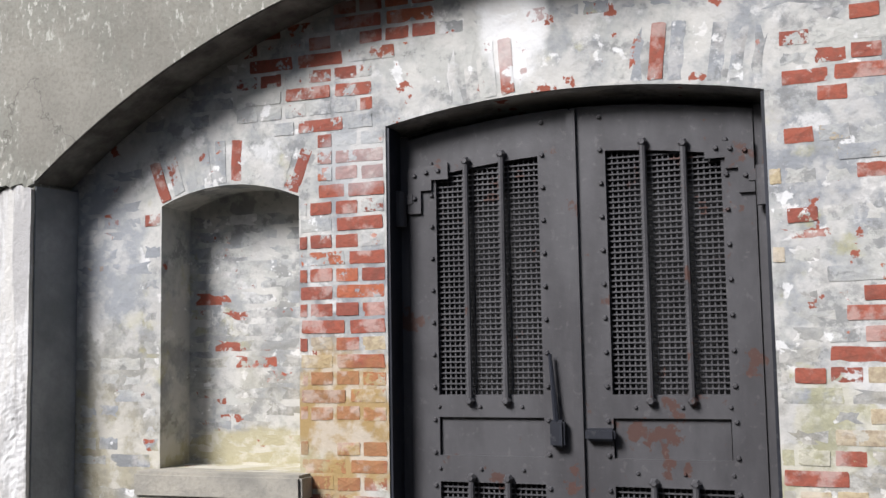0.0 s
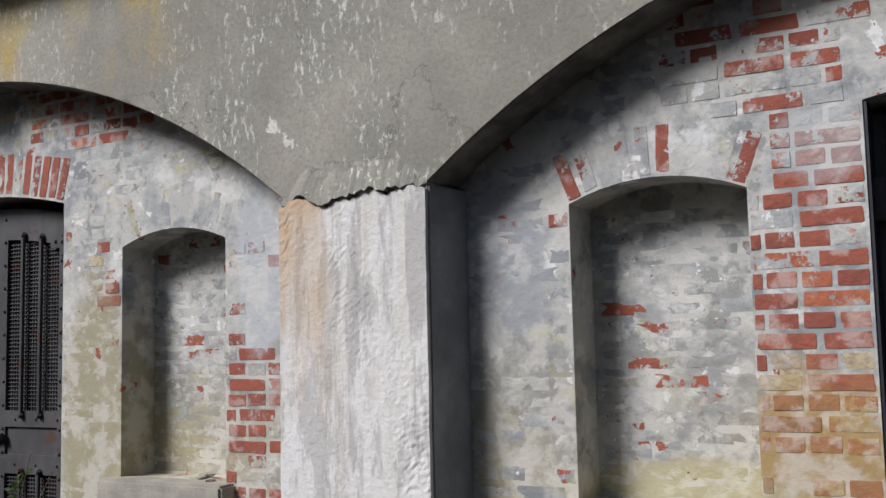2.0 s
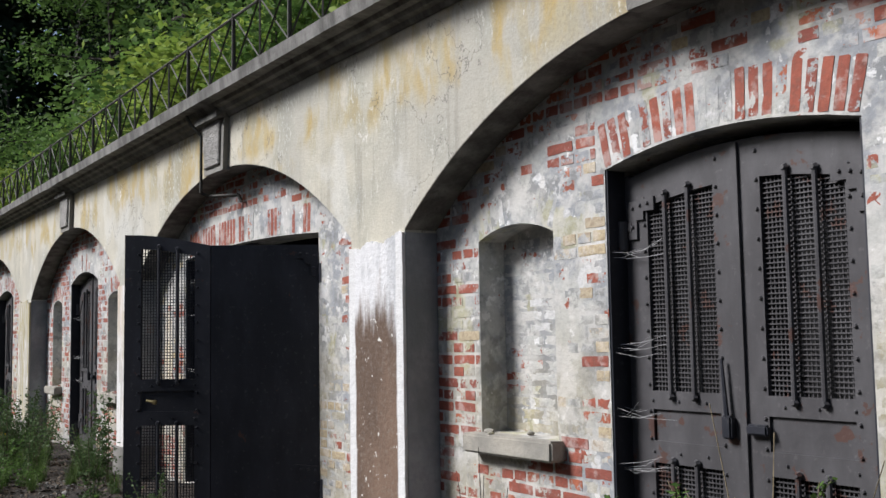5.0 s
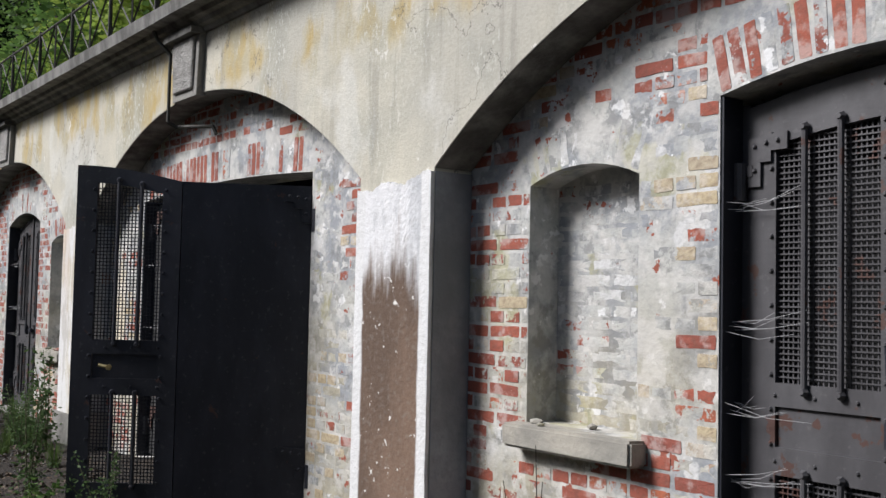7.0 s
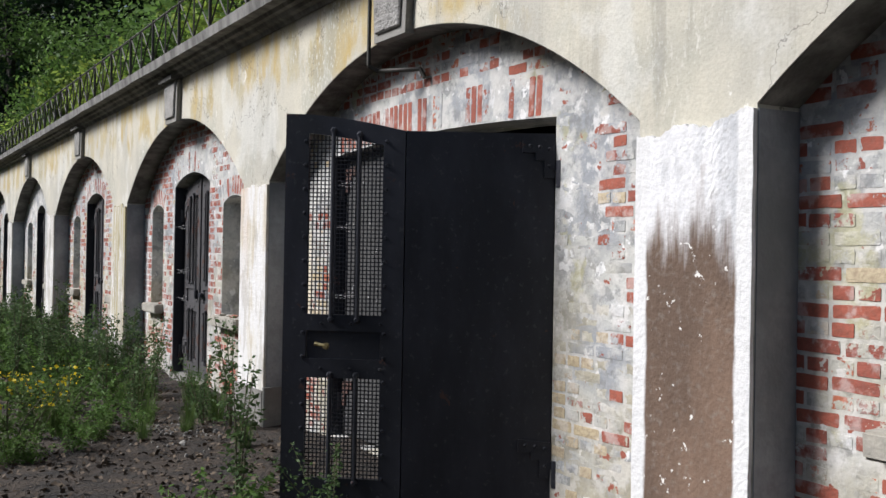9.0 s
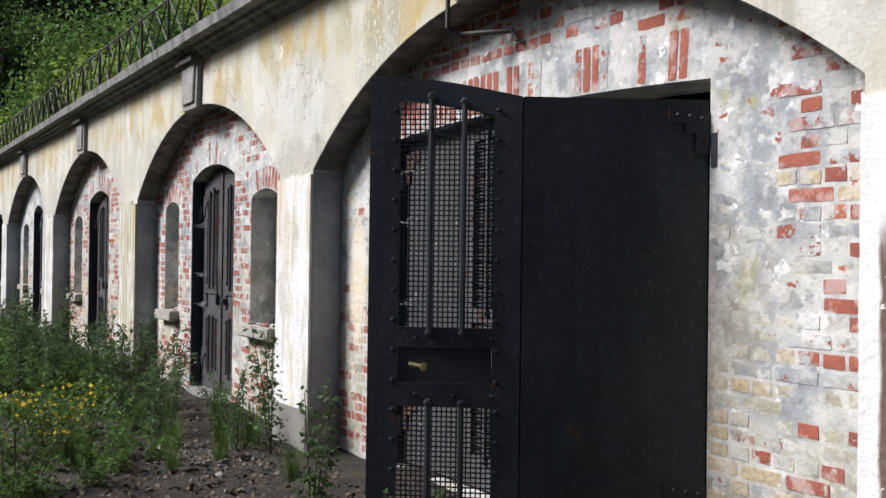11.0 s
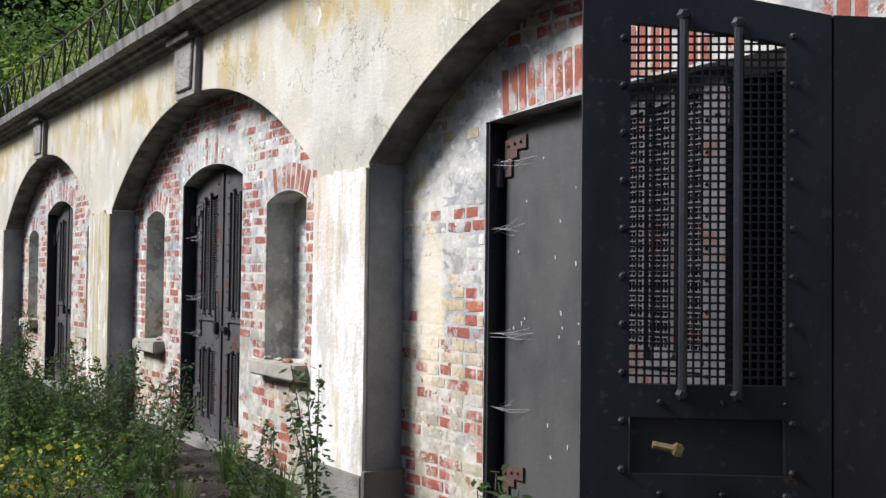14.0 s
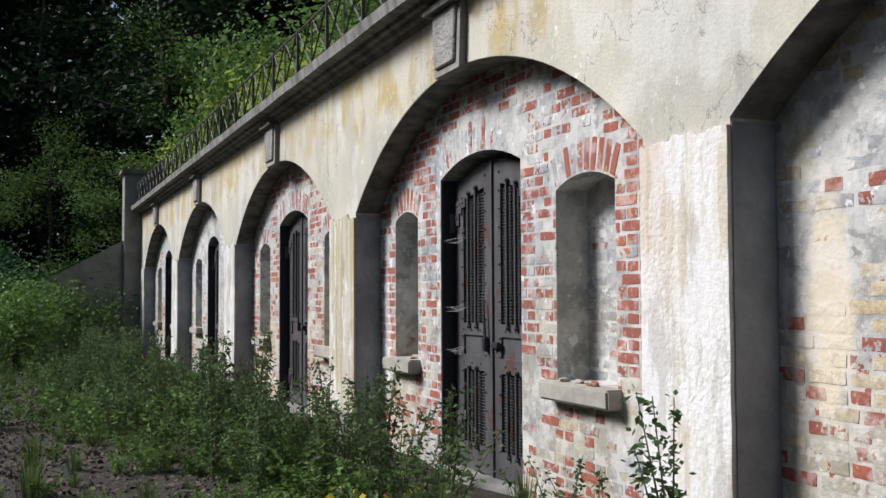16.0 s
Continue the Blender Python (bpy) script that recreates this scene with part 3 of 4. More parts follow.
def make_cornice():
    bm = bmesh.new()
    prof = [(0.0, TOP), (-RECESS - 0.02, TOP), (-RECESS - 0.035, TOP + 0.03), (-RECESS - 0.075, TOP + 0.036), (-RECESS - 0.09, TOP + 0.065), (-RECESS - 0.13, TOP + 0.072),
            (-RECESS - 0.145, TOP + 0.10), (-RECESS - 0.235, TOP + 0.105), (-RECESS - 0.245, TOP + 0.195), (-RECESS - 0.22, TOP + 0.21), (0.4, TOP + 0.205), (0.4, TOP)]
    n = 90
    rings = []
    for k in range(n + 1):
        x = 11 + (END - 0.1 - 11) * k / n
        w = Vector((x * 1.3, 0, 0))
        rings.append([bm.verts.new((x, y + 0.008 * noise.noise(w + Vector((0, j, 0))), z + 0.008 * noise.noise(w + Vector((0, 0, j))))) for j, (y, z) in enumerate(prof)])
    for a, c in zip(rings, rings[1:]):
        for j in range(len(prof)):
            bm.faces.new((a[j], a[(j + 1) % len(prof)], c[(j + 1) % len(prof)], c[j]))
    bm.faces.new(rings[0]), bm.faces.new(rings[-1][::-1])
    return tagged(part("cornice", bm, CORNICE, None, "dark weathered stepped cornice with lichen"), category="cornice", kind="structure")


make_cornice()
RAIL_Z = TOP + 0.20


def make_railing():
    """Panels of crossed flat bars between posts, as one railing per stretch."""
    step = 1.05
    base = None
    x = 6.0
    while x > END + 0.6:
        if base is None:
            ob = thing("railing_panel", x, -RECESS - 0.12, RAIL_Z, "dark rusty iron railing with crossed bars", "railing", "railing along the parapet")
            bm = rod(bmesh.new(), (0, 0, -0.05), (0, 0, 0.54), 0.018, 0.015)
            part("post", bm, RAIL_IRON, ob)
            for z in (0.51, 0.05):
                part("rail", rod(bmesh.new(), (0, 0, z), (-step, 0, z), 0.011), RAIL_IRON, ob)
            for k in range(2):
                a = -step * k / 2
                c = -step * (k + 1) / 2
                part("bar", rod(bmesh.new(), (a, 0.006, 0.05), (c, 0.006, 0.51), 0.008, n=4), RAIL_IRON, ob)
                part("bar", rod(bmesh.new(), (a, -0.006, 0.51), (c, -0.006, 0.05), 0.008, n=4), RAIL_IRON, ob)
                part("upright", rod(bmesh.new(), (c, 0, 0.05), (c, 0, 0.51), 0.009, n=4), RAIL_IRON, ob)
            base = ob
        else:
            copy_thing(base, pose(x, -RECESS - 0.12, RAIL_Z))
        x -= step


make_railing()

# the pier that ends the parapet, and the sloping wing wall beyond it
ob = thing("end_pier", END - 0.25, -0.25, 0, "grey stone pier with a cap at the end of the parapet", "pier", kind="structure")
bm = box(bmesh.new(), -0.3, 0.3, -0.35, 0.9, -0.3, RAIL_Z + 0.75, 0.02)
part("shaft", bm, STONE, ob)
bm = box(bmesh.new(), -0.38, 0.38, -0.43, 0.98, RAIL_Z + 0.75, RAIL_Z + 0.86, 0.02)
part("cap", bm, CORNICE, ob)
bm = bmesh.new()
prof = [(-0.4, -0.3), (-0.4, 2.75), (-5.6, -0.1), (-5.6, -0.3)]
a = [bm.verts.new((END - 0.5, y, z)) for y, z in prof]
c = [bm.verts.new((END - 0.1, y, z)) for y, z in prof]
bm.faces.new(a), bm.faces.new(c[::-1])
for i in range(4):
    bm.faces.new((a[i], c[i], c[(i + 1) % 4], a[(i + 1) % 4]))
tagged(part("wall_wing", bm, STONE, None, "dark sloping concrete wing wall in shade"), category="wall", kind="structure")

# earth bank over the vaults
bm = bmesh.new()
xs = [14 - 1.2 * i for i in range(46)]
prof = [(0.35, RAIL_Z - 0.05), (1.2, RAIL_Z + 0.1), (2.5, RAIL_Z + 0.6), (5, RAIL_Z + 1.5), (9, RAIL_Z + 2.2), (30, RAIL_Z + 2.4), (30, -0.3)]
rows = [[bm.verts.new((x, y, z + 0.25 * noise.noise(Vector((x * 0.4, y * 0.5, 0))) * (y > 1 and z > 0))) for y, z in prof] for x in xs]
for a, c in zip(rows, rows[1:]):
    for j in range(len(prof) - 1):
        bm.faces.new((a[j], a[j + 1], c[j + 1], c[j]))
tagged(part("ground_bank", bm, SOIL, None, "overgrown earth bank above the wall", True), category="bank", kind="structure")


# ---- sills ----
def make_sill(o):
    ob = tagged(part("sill", box(bmesh.new(), o.x0 - 0.06, o.x1 + 0.055, -0.095, 0.06, o.z0 - 0.105, o.z0 + 0.002, 0.012), SILL, None,
                     "chipped grey stone sill below a bricked-up window"), category="sill", group="window sills", kind="structure")
    for v in ob.data.vertices:
        v.co += Vector((0, 0.006, 0.006)) * noise.noise(v.co * 9)


for i in NICHES:
    for o in holes(i):
        if o.ring < 0.21:
            make_sill(o)


# ---- doors ----
def wire_mesh(bm, x0, x1, z0, z1, y, pitch=0.021, r=0.0028, top=None):
    n, m = max(2, round((x1 - x0) / pitch)), max(2, round((z1 - z0) / pitch))
    for k in range(1, n):
        x = x0 + (x1 - x0) * k / n
        zt = top(x) if top else z1
        box(bm, x - r, x + r, y - r, y + r, z0, zt)
    for k in range(1, m):
        z = z0 + (z1 - z0) * k / m
        box(bm, x0, x1, y - 3 * r, y - r, z - r, z + r)


def make_leaf(door, w, h0, h1, iron, side, meshed=True, name="leaf", y=0.0, sheet=None, hinges=True, rail=0.10):
    """A leaf with its hinge at x = 0, running to x = side * w; h0 and h1: heights at hinge and meeting edge."""
    s = side
    T = 0.035
    top = lambda x: h0 + (h1 - h0) * math.sin(min(x / w, 1) * math.pi / 2)
    X = lambda x: s * x
    def pr(bm, pts, ya, yb):
        return prism(bm, [(X(a), z) for a, z in pts], y + ya, y + yb)
    if not meshed:
        bm = pr(bmesh.new(), [(0, 0.02), (w, 0.02)] + [(w * (1 - k / 8), top(w * (1 - k / 8))) for k in range(9)], -T, 0)
        leaf = part(name, bm, sheet or iron, door, "plain sheet-iron leaf with faint scratches")
    else:
        a, c = 0.115, w - 0.125
        bm = bmesh.new()
        pr(bm, [(0, 0.02), (a, 0.02), (a, top(a)), (0, top(0))], -T, 0)
        pr(bm, [(c, 0.02), (w, 0.02), (w, top(w)), (c, top(c))], -T, 0)
        k8 = [a + (c - a) * k / 6 for k in range(7)]
        pr(bm, [(x, top(x) - rail) for x in k8] + [(x, top(x)) for x in reversed(k8)], -T, 0)
        for z0, z1 in ((0.02, 0.20), (0.72, 0.82), (0.965, 1.05)):
            pr(bm, [(a, z0), (c, z0), (c, z1), (a, z1)], -T, 0)
        leaf = part(name, bm, iron, door, "riveted iron frame with wire mesh lights")
        part("lock_panel", pr(bmesh.new(), [(a + 0.004, 0.82), (c - 0.004, 0.82), (c - 0.004, 0.965), (a + 0.004, 0.965)], -T + 0.014, -0.006), iron, leaf, "recessed plate with flaking paint")
        bm = bmesh.new()
        lo, hi = sorted((X(a), X(c)))
        wire_mesh(bm, lo, hi, 1.05, top((a + c) / 2) - rail + 0.01, y - 0.012, top=lambda x: top(abs(x)) - rail + 0.01)
        part("wire_mesh", bm, iron, leaf, "coarse woven wire mesh")
        bm = bmesh.new()
        wire_mesh(bm, lo, hi, 0.20, 0.72, y - 0.012)
        part("wire_mesh", bm, iron, leaf, "coarse woven wire mesh")
        for f in (0.31, 0.66):
            x = a + (c - a) * f
            for z0, z1 in ((1.015, top(x) - rail + 0.04), (0.17, 0.75)):
                bm = rod(bmesh.new(), (X(x), y - T - 0.012, z0), (X(x), y - T - 0.012, z1), 0.012, n=8)
                for z in (z0 + 0.012, z1 - 0.012):
                    stud(bm, X(x), y - T - 0.01, z, 0.02)
                part("bar", bm, iron, leaf)
        bm = bmesh.new()
        z = 0.08
        while z < top(w) - 0.03:
            for x in (a - 0.018, c + 0.018):
                if z < top(x) - 0.03:
                    stud(bm, X(x), y - T, z)
            z += 0.125
        for k in range(6):
            x = a + (c - a) * k / 5
            for zz in (1.005, 0.77, 0.11):
                if k % 2 == 0:
                    stud(bm, X(x), y - T, zz, 0.009)
        tagged(part("rivets", bm, iron, leaf), kind="stuff")
    if hinges:
        for zt in (top(0) - rail - 0.02, 0.34):
            bm = bmesh.new()
            pr(bm, [(0.0, zt - 0.11), (0.055, zt - 0.11), (0.055, zt - 0.02), (0.10, zt - 0.02), (0.10, zt + 0.02), (0.17, zt + 0.02), (0.17, zt + 0.085), (0.0, zt + 0.07)], -T - 0.012, -T + 0.001)
            for q, zz in ((0.03, 0.04), (0.08, 0.05), (0.13, 0.055), (0.03, -0.05)):
                stud(bm, X(q), y - T - 0.012, zt + zz)
            plate = part("hinge_plate", bm, iron if iron is not IRON or meshed else RUST, leaf, "stepped riveted hinge plate")
            bm = rod(bmesh.new(), (X(-0.03), y - T - 0.022, zt - 0.16), (X(-0.03), y - T - 0.022, zt - 0.02), 0.026, n=10)
            box(bm, min(X(-0.05), X(0.02)), max(X(-0.05), X(0.02)), y - T - 0.016, y - T + 0.004, zt - 0.07, zt - 0.03)
            part("hinge", bm, iron, leaf)
    return leaf


def make_door(o, label):
    ob = thing("iron_double_door", o.c, 0.15, o.z0, label, "door", "double doors under the arches")
    half = (o.x1 - o.x0) / 2
    h0, h1 = o.z1 - o.z0 + 0.005, o.z1 + o.rise - o.z0 - 0.05
    for s in (1, -1):
        leaf_root = make_leaf(ob, half - 0.055, h0 - 0.045, h1, IRON, s, rail=0.17)
        leaf_root.location = (-s * (half - 0.05), 0, 0)
    bm = box(bmesh.new(), -0.012, 0.022, -0.05, -0.035, 0.02, h1 - 0.01)
    part("cover_strip", bm, IRON, ob)
    bm = rod(bmesh.new(), (-0.075, -0.06, 0.93), (-0.095, -0.06, 1.20), 0.012, 0.007)
    box(bm, -0.10, -0.045, -0.075, -0.036, 0.86, 0.96, 0.008)
    box(bm, 0.03, 0.14, -0.07, -0.036, 0.885, 0.93, 0.008)
    part("latch", bm, IRON_DARK, ob, "black drop bolt and hasp")
    for s in (1, -1):
        bm = box(bmesh.new(), min(s * half, s * (half - 0.046)), max(s * half, s * (half - 0.046)), -0.028, 0.06, 0, h0 - 0.03)
        part("jamb", bm, IRON, ob)
        bm = box(bmesh.new(), min(s * half, s * (half - 0.012)), max(s * half, s * (half - 0.012)), -0.14, -0.028, 0, h0 - 0.01)
        part("lining", bm, IRON_DARK, ob, "dark painted lining of the reveal")
    # added sheet; its near-black colour stands in for the unlit space
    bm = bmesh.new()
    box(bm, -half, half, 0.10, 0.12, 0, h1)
    part("dark_backing", bm, INSIDE, ob, "near-black sheet standing in for the dark space behind the mesh")
    return ob


for i in DOORS:
    o = doorway(*DOORS[i])
    make_door(o, "closed grey riveted iron double door with wire mesh panels")

# worn stone thresholds
for i in DOORS:
    x0, x1 = DOORS[i][:2]
    tagged(part("threshold", box(bmesh.new(), x0 + 0.002, x1 - 0.002, -0.03, 0.14, -0.1, 0.064, 0.008), STONE, None, "worn grey stone threshold under an iron door"), category="threshold", kind="structure")

# the wide gate: one pair of leaves closed, the other pair folded out
gate = thing("folding_iron_gate", GATE.x0, 0.13, GATE.z0, "closed half of a folding iron gate, grey sheet and mesh leaves", "gate")
LW = 0.70
lf = make_leaf(gate, LW, 2.06, 2.12, IRON, 1, False, "sheet_leaf", sheet=SHEET)
lf.location = (0.05, 0, 0)
lf = make_leaf(gate, LW, 2.20, 2.12, IRON, -1, True, "mesh_leaf")
lf.location = (0.06 + 2 * LW, 0, 0)
part("jamb", box(bmesh.new(), 0.001, 0.018, -0.115, 0.06, 0, 2.1), IRON_DARK, gate)
HINGE, FOLD, FREE = Vector((-6.90, 0.02)), Vector((-7.257, -0.662)), Vector((-7.645, -1.168))
out = thing("folded_iron_gate", HINGE.x, HINGE.y, GATE.z0, "folded-out half of an iron gate, black sheet and mesh leaves", "gate")
def leaf_pose(p, q):
    return math.degrees(math.atan2(q.y - p.y, q.x - p.x))
lf = make_leaf(out, (FOLD - HINGE).length, 2.01, 2.01, IRON_DARK, -1, False, "sheet_leaf", sheet=IRON_DARK)
lf.matrix_basis = pose(0, 0, 0, 0, 0, leaf_pose(HINGE, FOLD) + 180)
lf = make_leaf(out, (FREE - FOLD).length, 2.01, 2.10, IRON_DARK, -1, True, "mesh_leaf", hinges=False)
lf.matrix_basis = pose(FOLD.x - HINGE.x, FOLD.y - HINGE.y, 0, 0, 0, leaf_pose(FOLD, FREE) + 180)

bm = rod(bmesh.new(), (-0.0, 0, 0), (0.07, 0, 0.012), 0.014, 0.014, 8)
box(bm, 0.07, 0.105, -0.02, 0.02, -0.008, 0.036, 0.006)
lock = tagged(part("padlock", bm, BRASS, None, "small brass padlock hanging on the folded gate"), category="padlock")
mid = FREE.lerp(FOLD, 0.3)
lock.matrix_basis = pose(mid.x + 0.05, mid.y - 0.05, GATE.z0 + 0.90, 0, 20, leaf_pose(FREE, FOLD)) @ Matrix.Scale(0.72, 4)

# the rusty drain that bends into the arch over the gate
bm = bmesh.new()
kx = (BAYS[3]["r"] + BAYS[3]["l"]) / 2 - 0.34
pts = [(kx - 0.06, -RECESS - 0.16, TOP + 0.10), (kx - 0.05, -RECESS - 0.13, TOP + 0.03), (kx, -RECESS - 0.05, TOP - 0.07), (kx, -RECESS - 0.05, 2.64), (kx + 0.02, -RECESS + 0.01, 2.61), (kx + 0.3, -0.05, 2.60), (kx + 0.34, -0.04, 2.54)]
for p, q in zip(pts, pts[1:]):
    rod(bm, p, q, 0.014, n=8)
tagged(part("drain_pipe", bm, RAIL_IRON, None, "thin dark weathered drain pipe bent into the arch"), category="pipe")


# ---- plants ----
def leaf_mesh(name, centres, normals, size, mat, rnd, ratio=0.5):
    """Many small pointed leaves as one mesh."""
    n = len(centres)
    c = np.asarray(centres, float)
    d = rnd.normal(size=(n, 3))
    d /= np.linalg.norm(d, axis=1)[:, None]
    d[:, 2] = d[:, 2] * 0.6 - 0.15
    u = np.cross(d, rnd.normal(size=(n, 3)))
    u /= np.linalg.norm(u, axis=1)[:, None] + 1e-9
    s = (size * rnd.uniform(0.6, 1.35, n))[:, None]
    v = np.stack([c, c + d * s * 0.5 + u * s * ratio * 0.5, c + d * s, c + d * s * 0.5 - u * s * ratio * 0.5], 1).reshape(-1, 3)
    f = np.arange(4 * n).reshape(n, 4)
    me = bpy.data.meshes.new(name)
    me.from_pydata(v.tolist(), [], f.tolist())
    me.materials.append(mat)
    return me


def make_tree(x, y, z, h, spread, n, mat, seed, label, trunk_r=0.16, leaf=0.16, low=0.25):
    rnd = np.random.RandomState(seed)
    ob = thing("tree", x, y, z, label, "tree", "trees behind the wall")
    bm = bmesh.new()
    pts = [Vector((0.12 * rnd.normal(), 0.12 * rnd.normal(), h * k / 5)) for k in range(6)]
    pts[0] = Vector((0, 0, -0.3))
    for k in range(5):
        rod(bm, pts[k], pts[k + 1], trunk_r * (1 - k / 6), trunk_r * (1 - (k + 1) / 6), 8)
    tips = []
    for k in range(16):
        t = rnd.uniform(low, 0.98)
        a = rnd.uniform(0, math.tau)
        r = spread * rnd.uniform(0.45, 1) * (1.15 - 0.75 * max(t - 0.35, 0))
        p = Vector((0, 0, h * t))
        q = p + Vector((r * math.cos(a), r * math.sin(a), rnd.uniform(-0.05, 0.22) * h * 0.6))
        rod(bm, p, q, trunk_r * 0.3, 0.01, 5)
        for f in (0.5, 0.8, 1.0):
            tips.append(p.lerp(q, f))
    part("trunk", bm, BARK, ob)
    c = np.array([tips[i] for i in rnd.randint(0, len(tips), n)])
    c = c + rnd.normal(size=(n, 3)) * np.array([0.17, 0.17, 0.11]) * spread
    me = leaf_mesh("crown", c, None, leaf, mat, rnd)
    cr = new("crown", me)
    cr.parent = ob
    return ob


def make_bush(x, y, z, r, h, n, mat, seed, label, leaf=0.13):
    rnd = np.random.RandomState(seed)
    ob = thing("bush", x, y, z, label, "bush", "bushes on the bank")
    bm = bmesh.new()
    tips = []
    for k in range(9):
        a = rnd.uniform(0, math.tau)
        q = Vector((r * 0.75 * rnd.uniform(0.2, 1) * math.cos(a), r * 0.75 * rnd.uniform(0.2, 1) * math.sin(a), h * rnd.uniform(0.45, 1)))
        rod(bm, (0, 0, -0.2), q, 0.025, 0.006, 5)
        tips += [q, q * 0.7]
    part("wood", bm, BARK, ob)
    c = np.array([tips[i] for i in rnd.randint(0, len(tips), n)]) + rnd.normal(size=(n, 3)) * np.array([r * 0.26, r * 0.26, h * 0.16])
    cr = new("foliage", leaf_mesh("foliage", c, None, leaf, mat, rnd))
    cr.parent = ob
    return ob


# bushes on the bank behind the railing, then tall dark trees
rs = np.random.RandomState(5)
kinds = [make_bush(-5, 2.0, RAIL_Z + 0.2, 1.0, 1.5, 1500, LEAF_LIGHT, 1, "bright green leafy shrub on the earth bank"),
         make_bush(-8, 2.4, RAIL_Z + 0.3, 1.2, 1.9, 1900, LEAF_MID, 2, "green leafy shrub on the earth bank"),
         make_bush(-11, 1.8, RAIL_Z + 0.2, 0.9, 1.3, 1300, LEAF_LIGHT, 3, "bright green leafy shrub on the earth bank")]
for k in range(74):
    x = 3 - 0.5 * k + rs.uniform(-0.4, 0.4)
    y = rs.uniform(0.55, 2.6)
    copy_thing(kinds[k % 3], pose(x, y, RAIL_Z - 0.1 + 0.35 * y, 0, 0, rs.uniform(0, 360))).scale = (rs.uniform(0.7, 1.25),) * 2 + (rs.uniform(0.6, 1.35),)
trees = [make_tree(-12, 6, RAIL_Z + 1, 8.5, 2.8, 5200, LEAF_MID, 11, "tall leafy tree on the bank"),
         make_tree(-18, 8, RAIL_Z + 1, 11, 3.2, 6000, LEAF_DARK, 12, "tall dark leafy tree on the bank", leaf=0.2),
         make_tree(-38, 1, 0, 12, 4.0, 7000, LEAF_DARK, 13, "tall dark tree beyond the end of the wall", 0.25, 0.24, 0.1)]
for k in range(16):
    copy_thing(trees[1], pose(6 - 3.1 * k + rs.uniform(-1, 1), rs.uniform(6, 11), RAIL_Z + 1.2, 0, 0, rs.uniform(0, 360)))
for k in range(5):
    copy_thing(trees[0], pose(-16 - 4.2 * k + rs.uniform(-1, 1), rs.uniform(4, 6), RAIL_Z + 0.9, 0, 0, rs.uniform(0, 360)))
for x, y in ((-44, 4.5), (-46, -2), (-47, -7), (-49, 2), (-48, -13), (-50, -5), (-51, -12), (-45, 9), (-52, -18), (-54, 4), (-38, -26), (-48, -24)):
    copy_thing(trees[2], pose(x, y, -0.1, 0, 0, rs.uniform(0, 360)))
for x, y, s in ((-35, -0.6, 0.55), (-36.5, -3.6, 0.5), (-35.5, 1.8, 0.62), (-38, -6.5, 0.55), (-34.5, 3.6, 0.6), (-39, -2.0, 0.7), (-40, -9.5, 0.6), (-37.5, 1.0, 0.75), (-41, -5.5, 0.75)):
    copy_thing(trees[0], pose(x, y, -0.1 if y < 0 else 2.5, 0, 0, rs.uniform(0, 360))).scale = (s, s, s)
green = make_bush(-30.5, -2.6, 0, 1.1, 1.5, 3000, LEAF_MID, 9, "green overgrown bush in front of the far bays", 0.10)
for x, y in ((-29, -3.6), (-31.2, -4.4), (-27.4, -2.9), (-31.6, -1.6), (-29.8, -5.4), (-27.8, -4.6)):
    copy_thing(green, pose(x, y, -0.1, 0, 0, rs.uniform(0, 360)))
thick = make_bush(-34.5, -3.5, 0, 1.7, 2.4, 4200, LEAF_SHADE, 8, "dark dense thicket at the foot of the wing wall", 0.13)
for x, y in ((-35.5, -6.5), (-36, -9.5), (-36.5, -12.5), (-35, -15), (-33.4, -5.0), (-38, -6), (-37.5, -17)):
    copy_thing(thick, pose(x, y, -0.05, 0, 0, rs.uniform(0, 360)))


def make_weed(name, h, n, mat, seed, label, cat, leaf=0.09, stems=3, flower=False, spread=0.12):
    rnd = np.random.RandomState(seed)
    ob = thing(name, 0, -30, 0, label, cat, "weeds along the wall")
    cs = []
    heads = []
    for k in range(stems):
        a = rnd.uniform(0, math.tau)
        lean = Vector((math.cos(a), math.sin(a), 0)) * spread * rnd.uniform(0.3, 1.6)
        hh = h * rnd.uniform(0.6, 1)
        p = Vector((0.03 * rnd.normal(), 0.03 * rnd.normal(), -0.04))
        m = p + lean * 0.4 + Vector((0, 0, hh * 0.55))
        q = p + lean + Vector((0, 0, hh))
        bm = rod(bmesh.new(), p, m, 0.006, 0.005, 5)
        rod(bm, m, q, 0.005, 0.002, 5)
        part("stem", bm, STEM, ob)
        for j in range(n):
            t = rnd.uniform(0.12, 1)
            c = p.lerp(m, t / 0.55) if t < 0.55 else m.lerp(q, (t - 0.55) / 0.45)
            w = 0.05 * (1.25 - t)
            cs.append(c + Vector(rnd.normal(size=3)) * w)
        heads.append(q)
    f = new("foliage", leaf_mesh("foliage", np.array(cs), None, leaf, mat, rnd, 0.42))
    f.parent = ob
    if flower:
        c = np.array([heads[i] for i in rnd.randint(0, len(heads), 36)]) + rnd.normal(size=(36, 3)) * np.array([0.05, 0.05, 0.025])
        fl = new("inflorescence", leaf_mesh("inflorescence", c, None, 0.035, FLOWER, rnd, 0.9))
        fl.parent = ob
        tagged(fl, "clusters of yellow flowers", kind="stuff")
    return ob


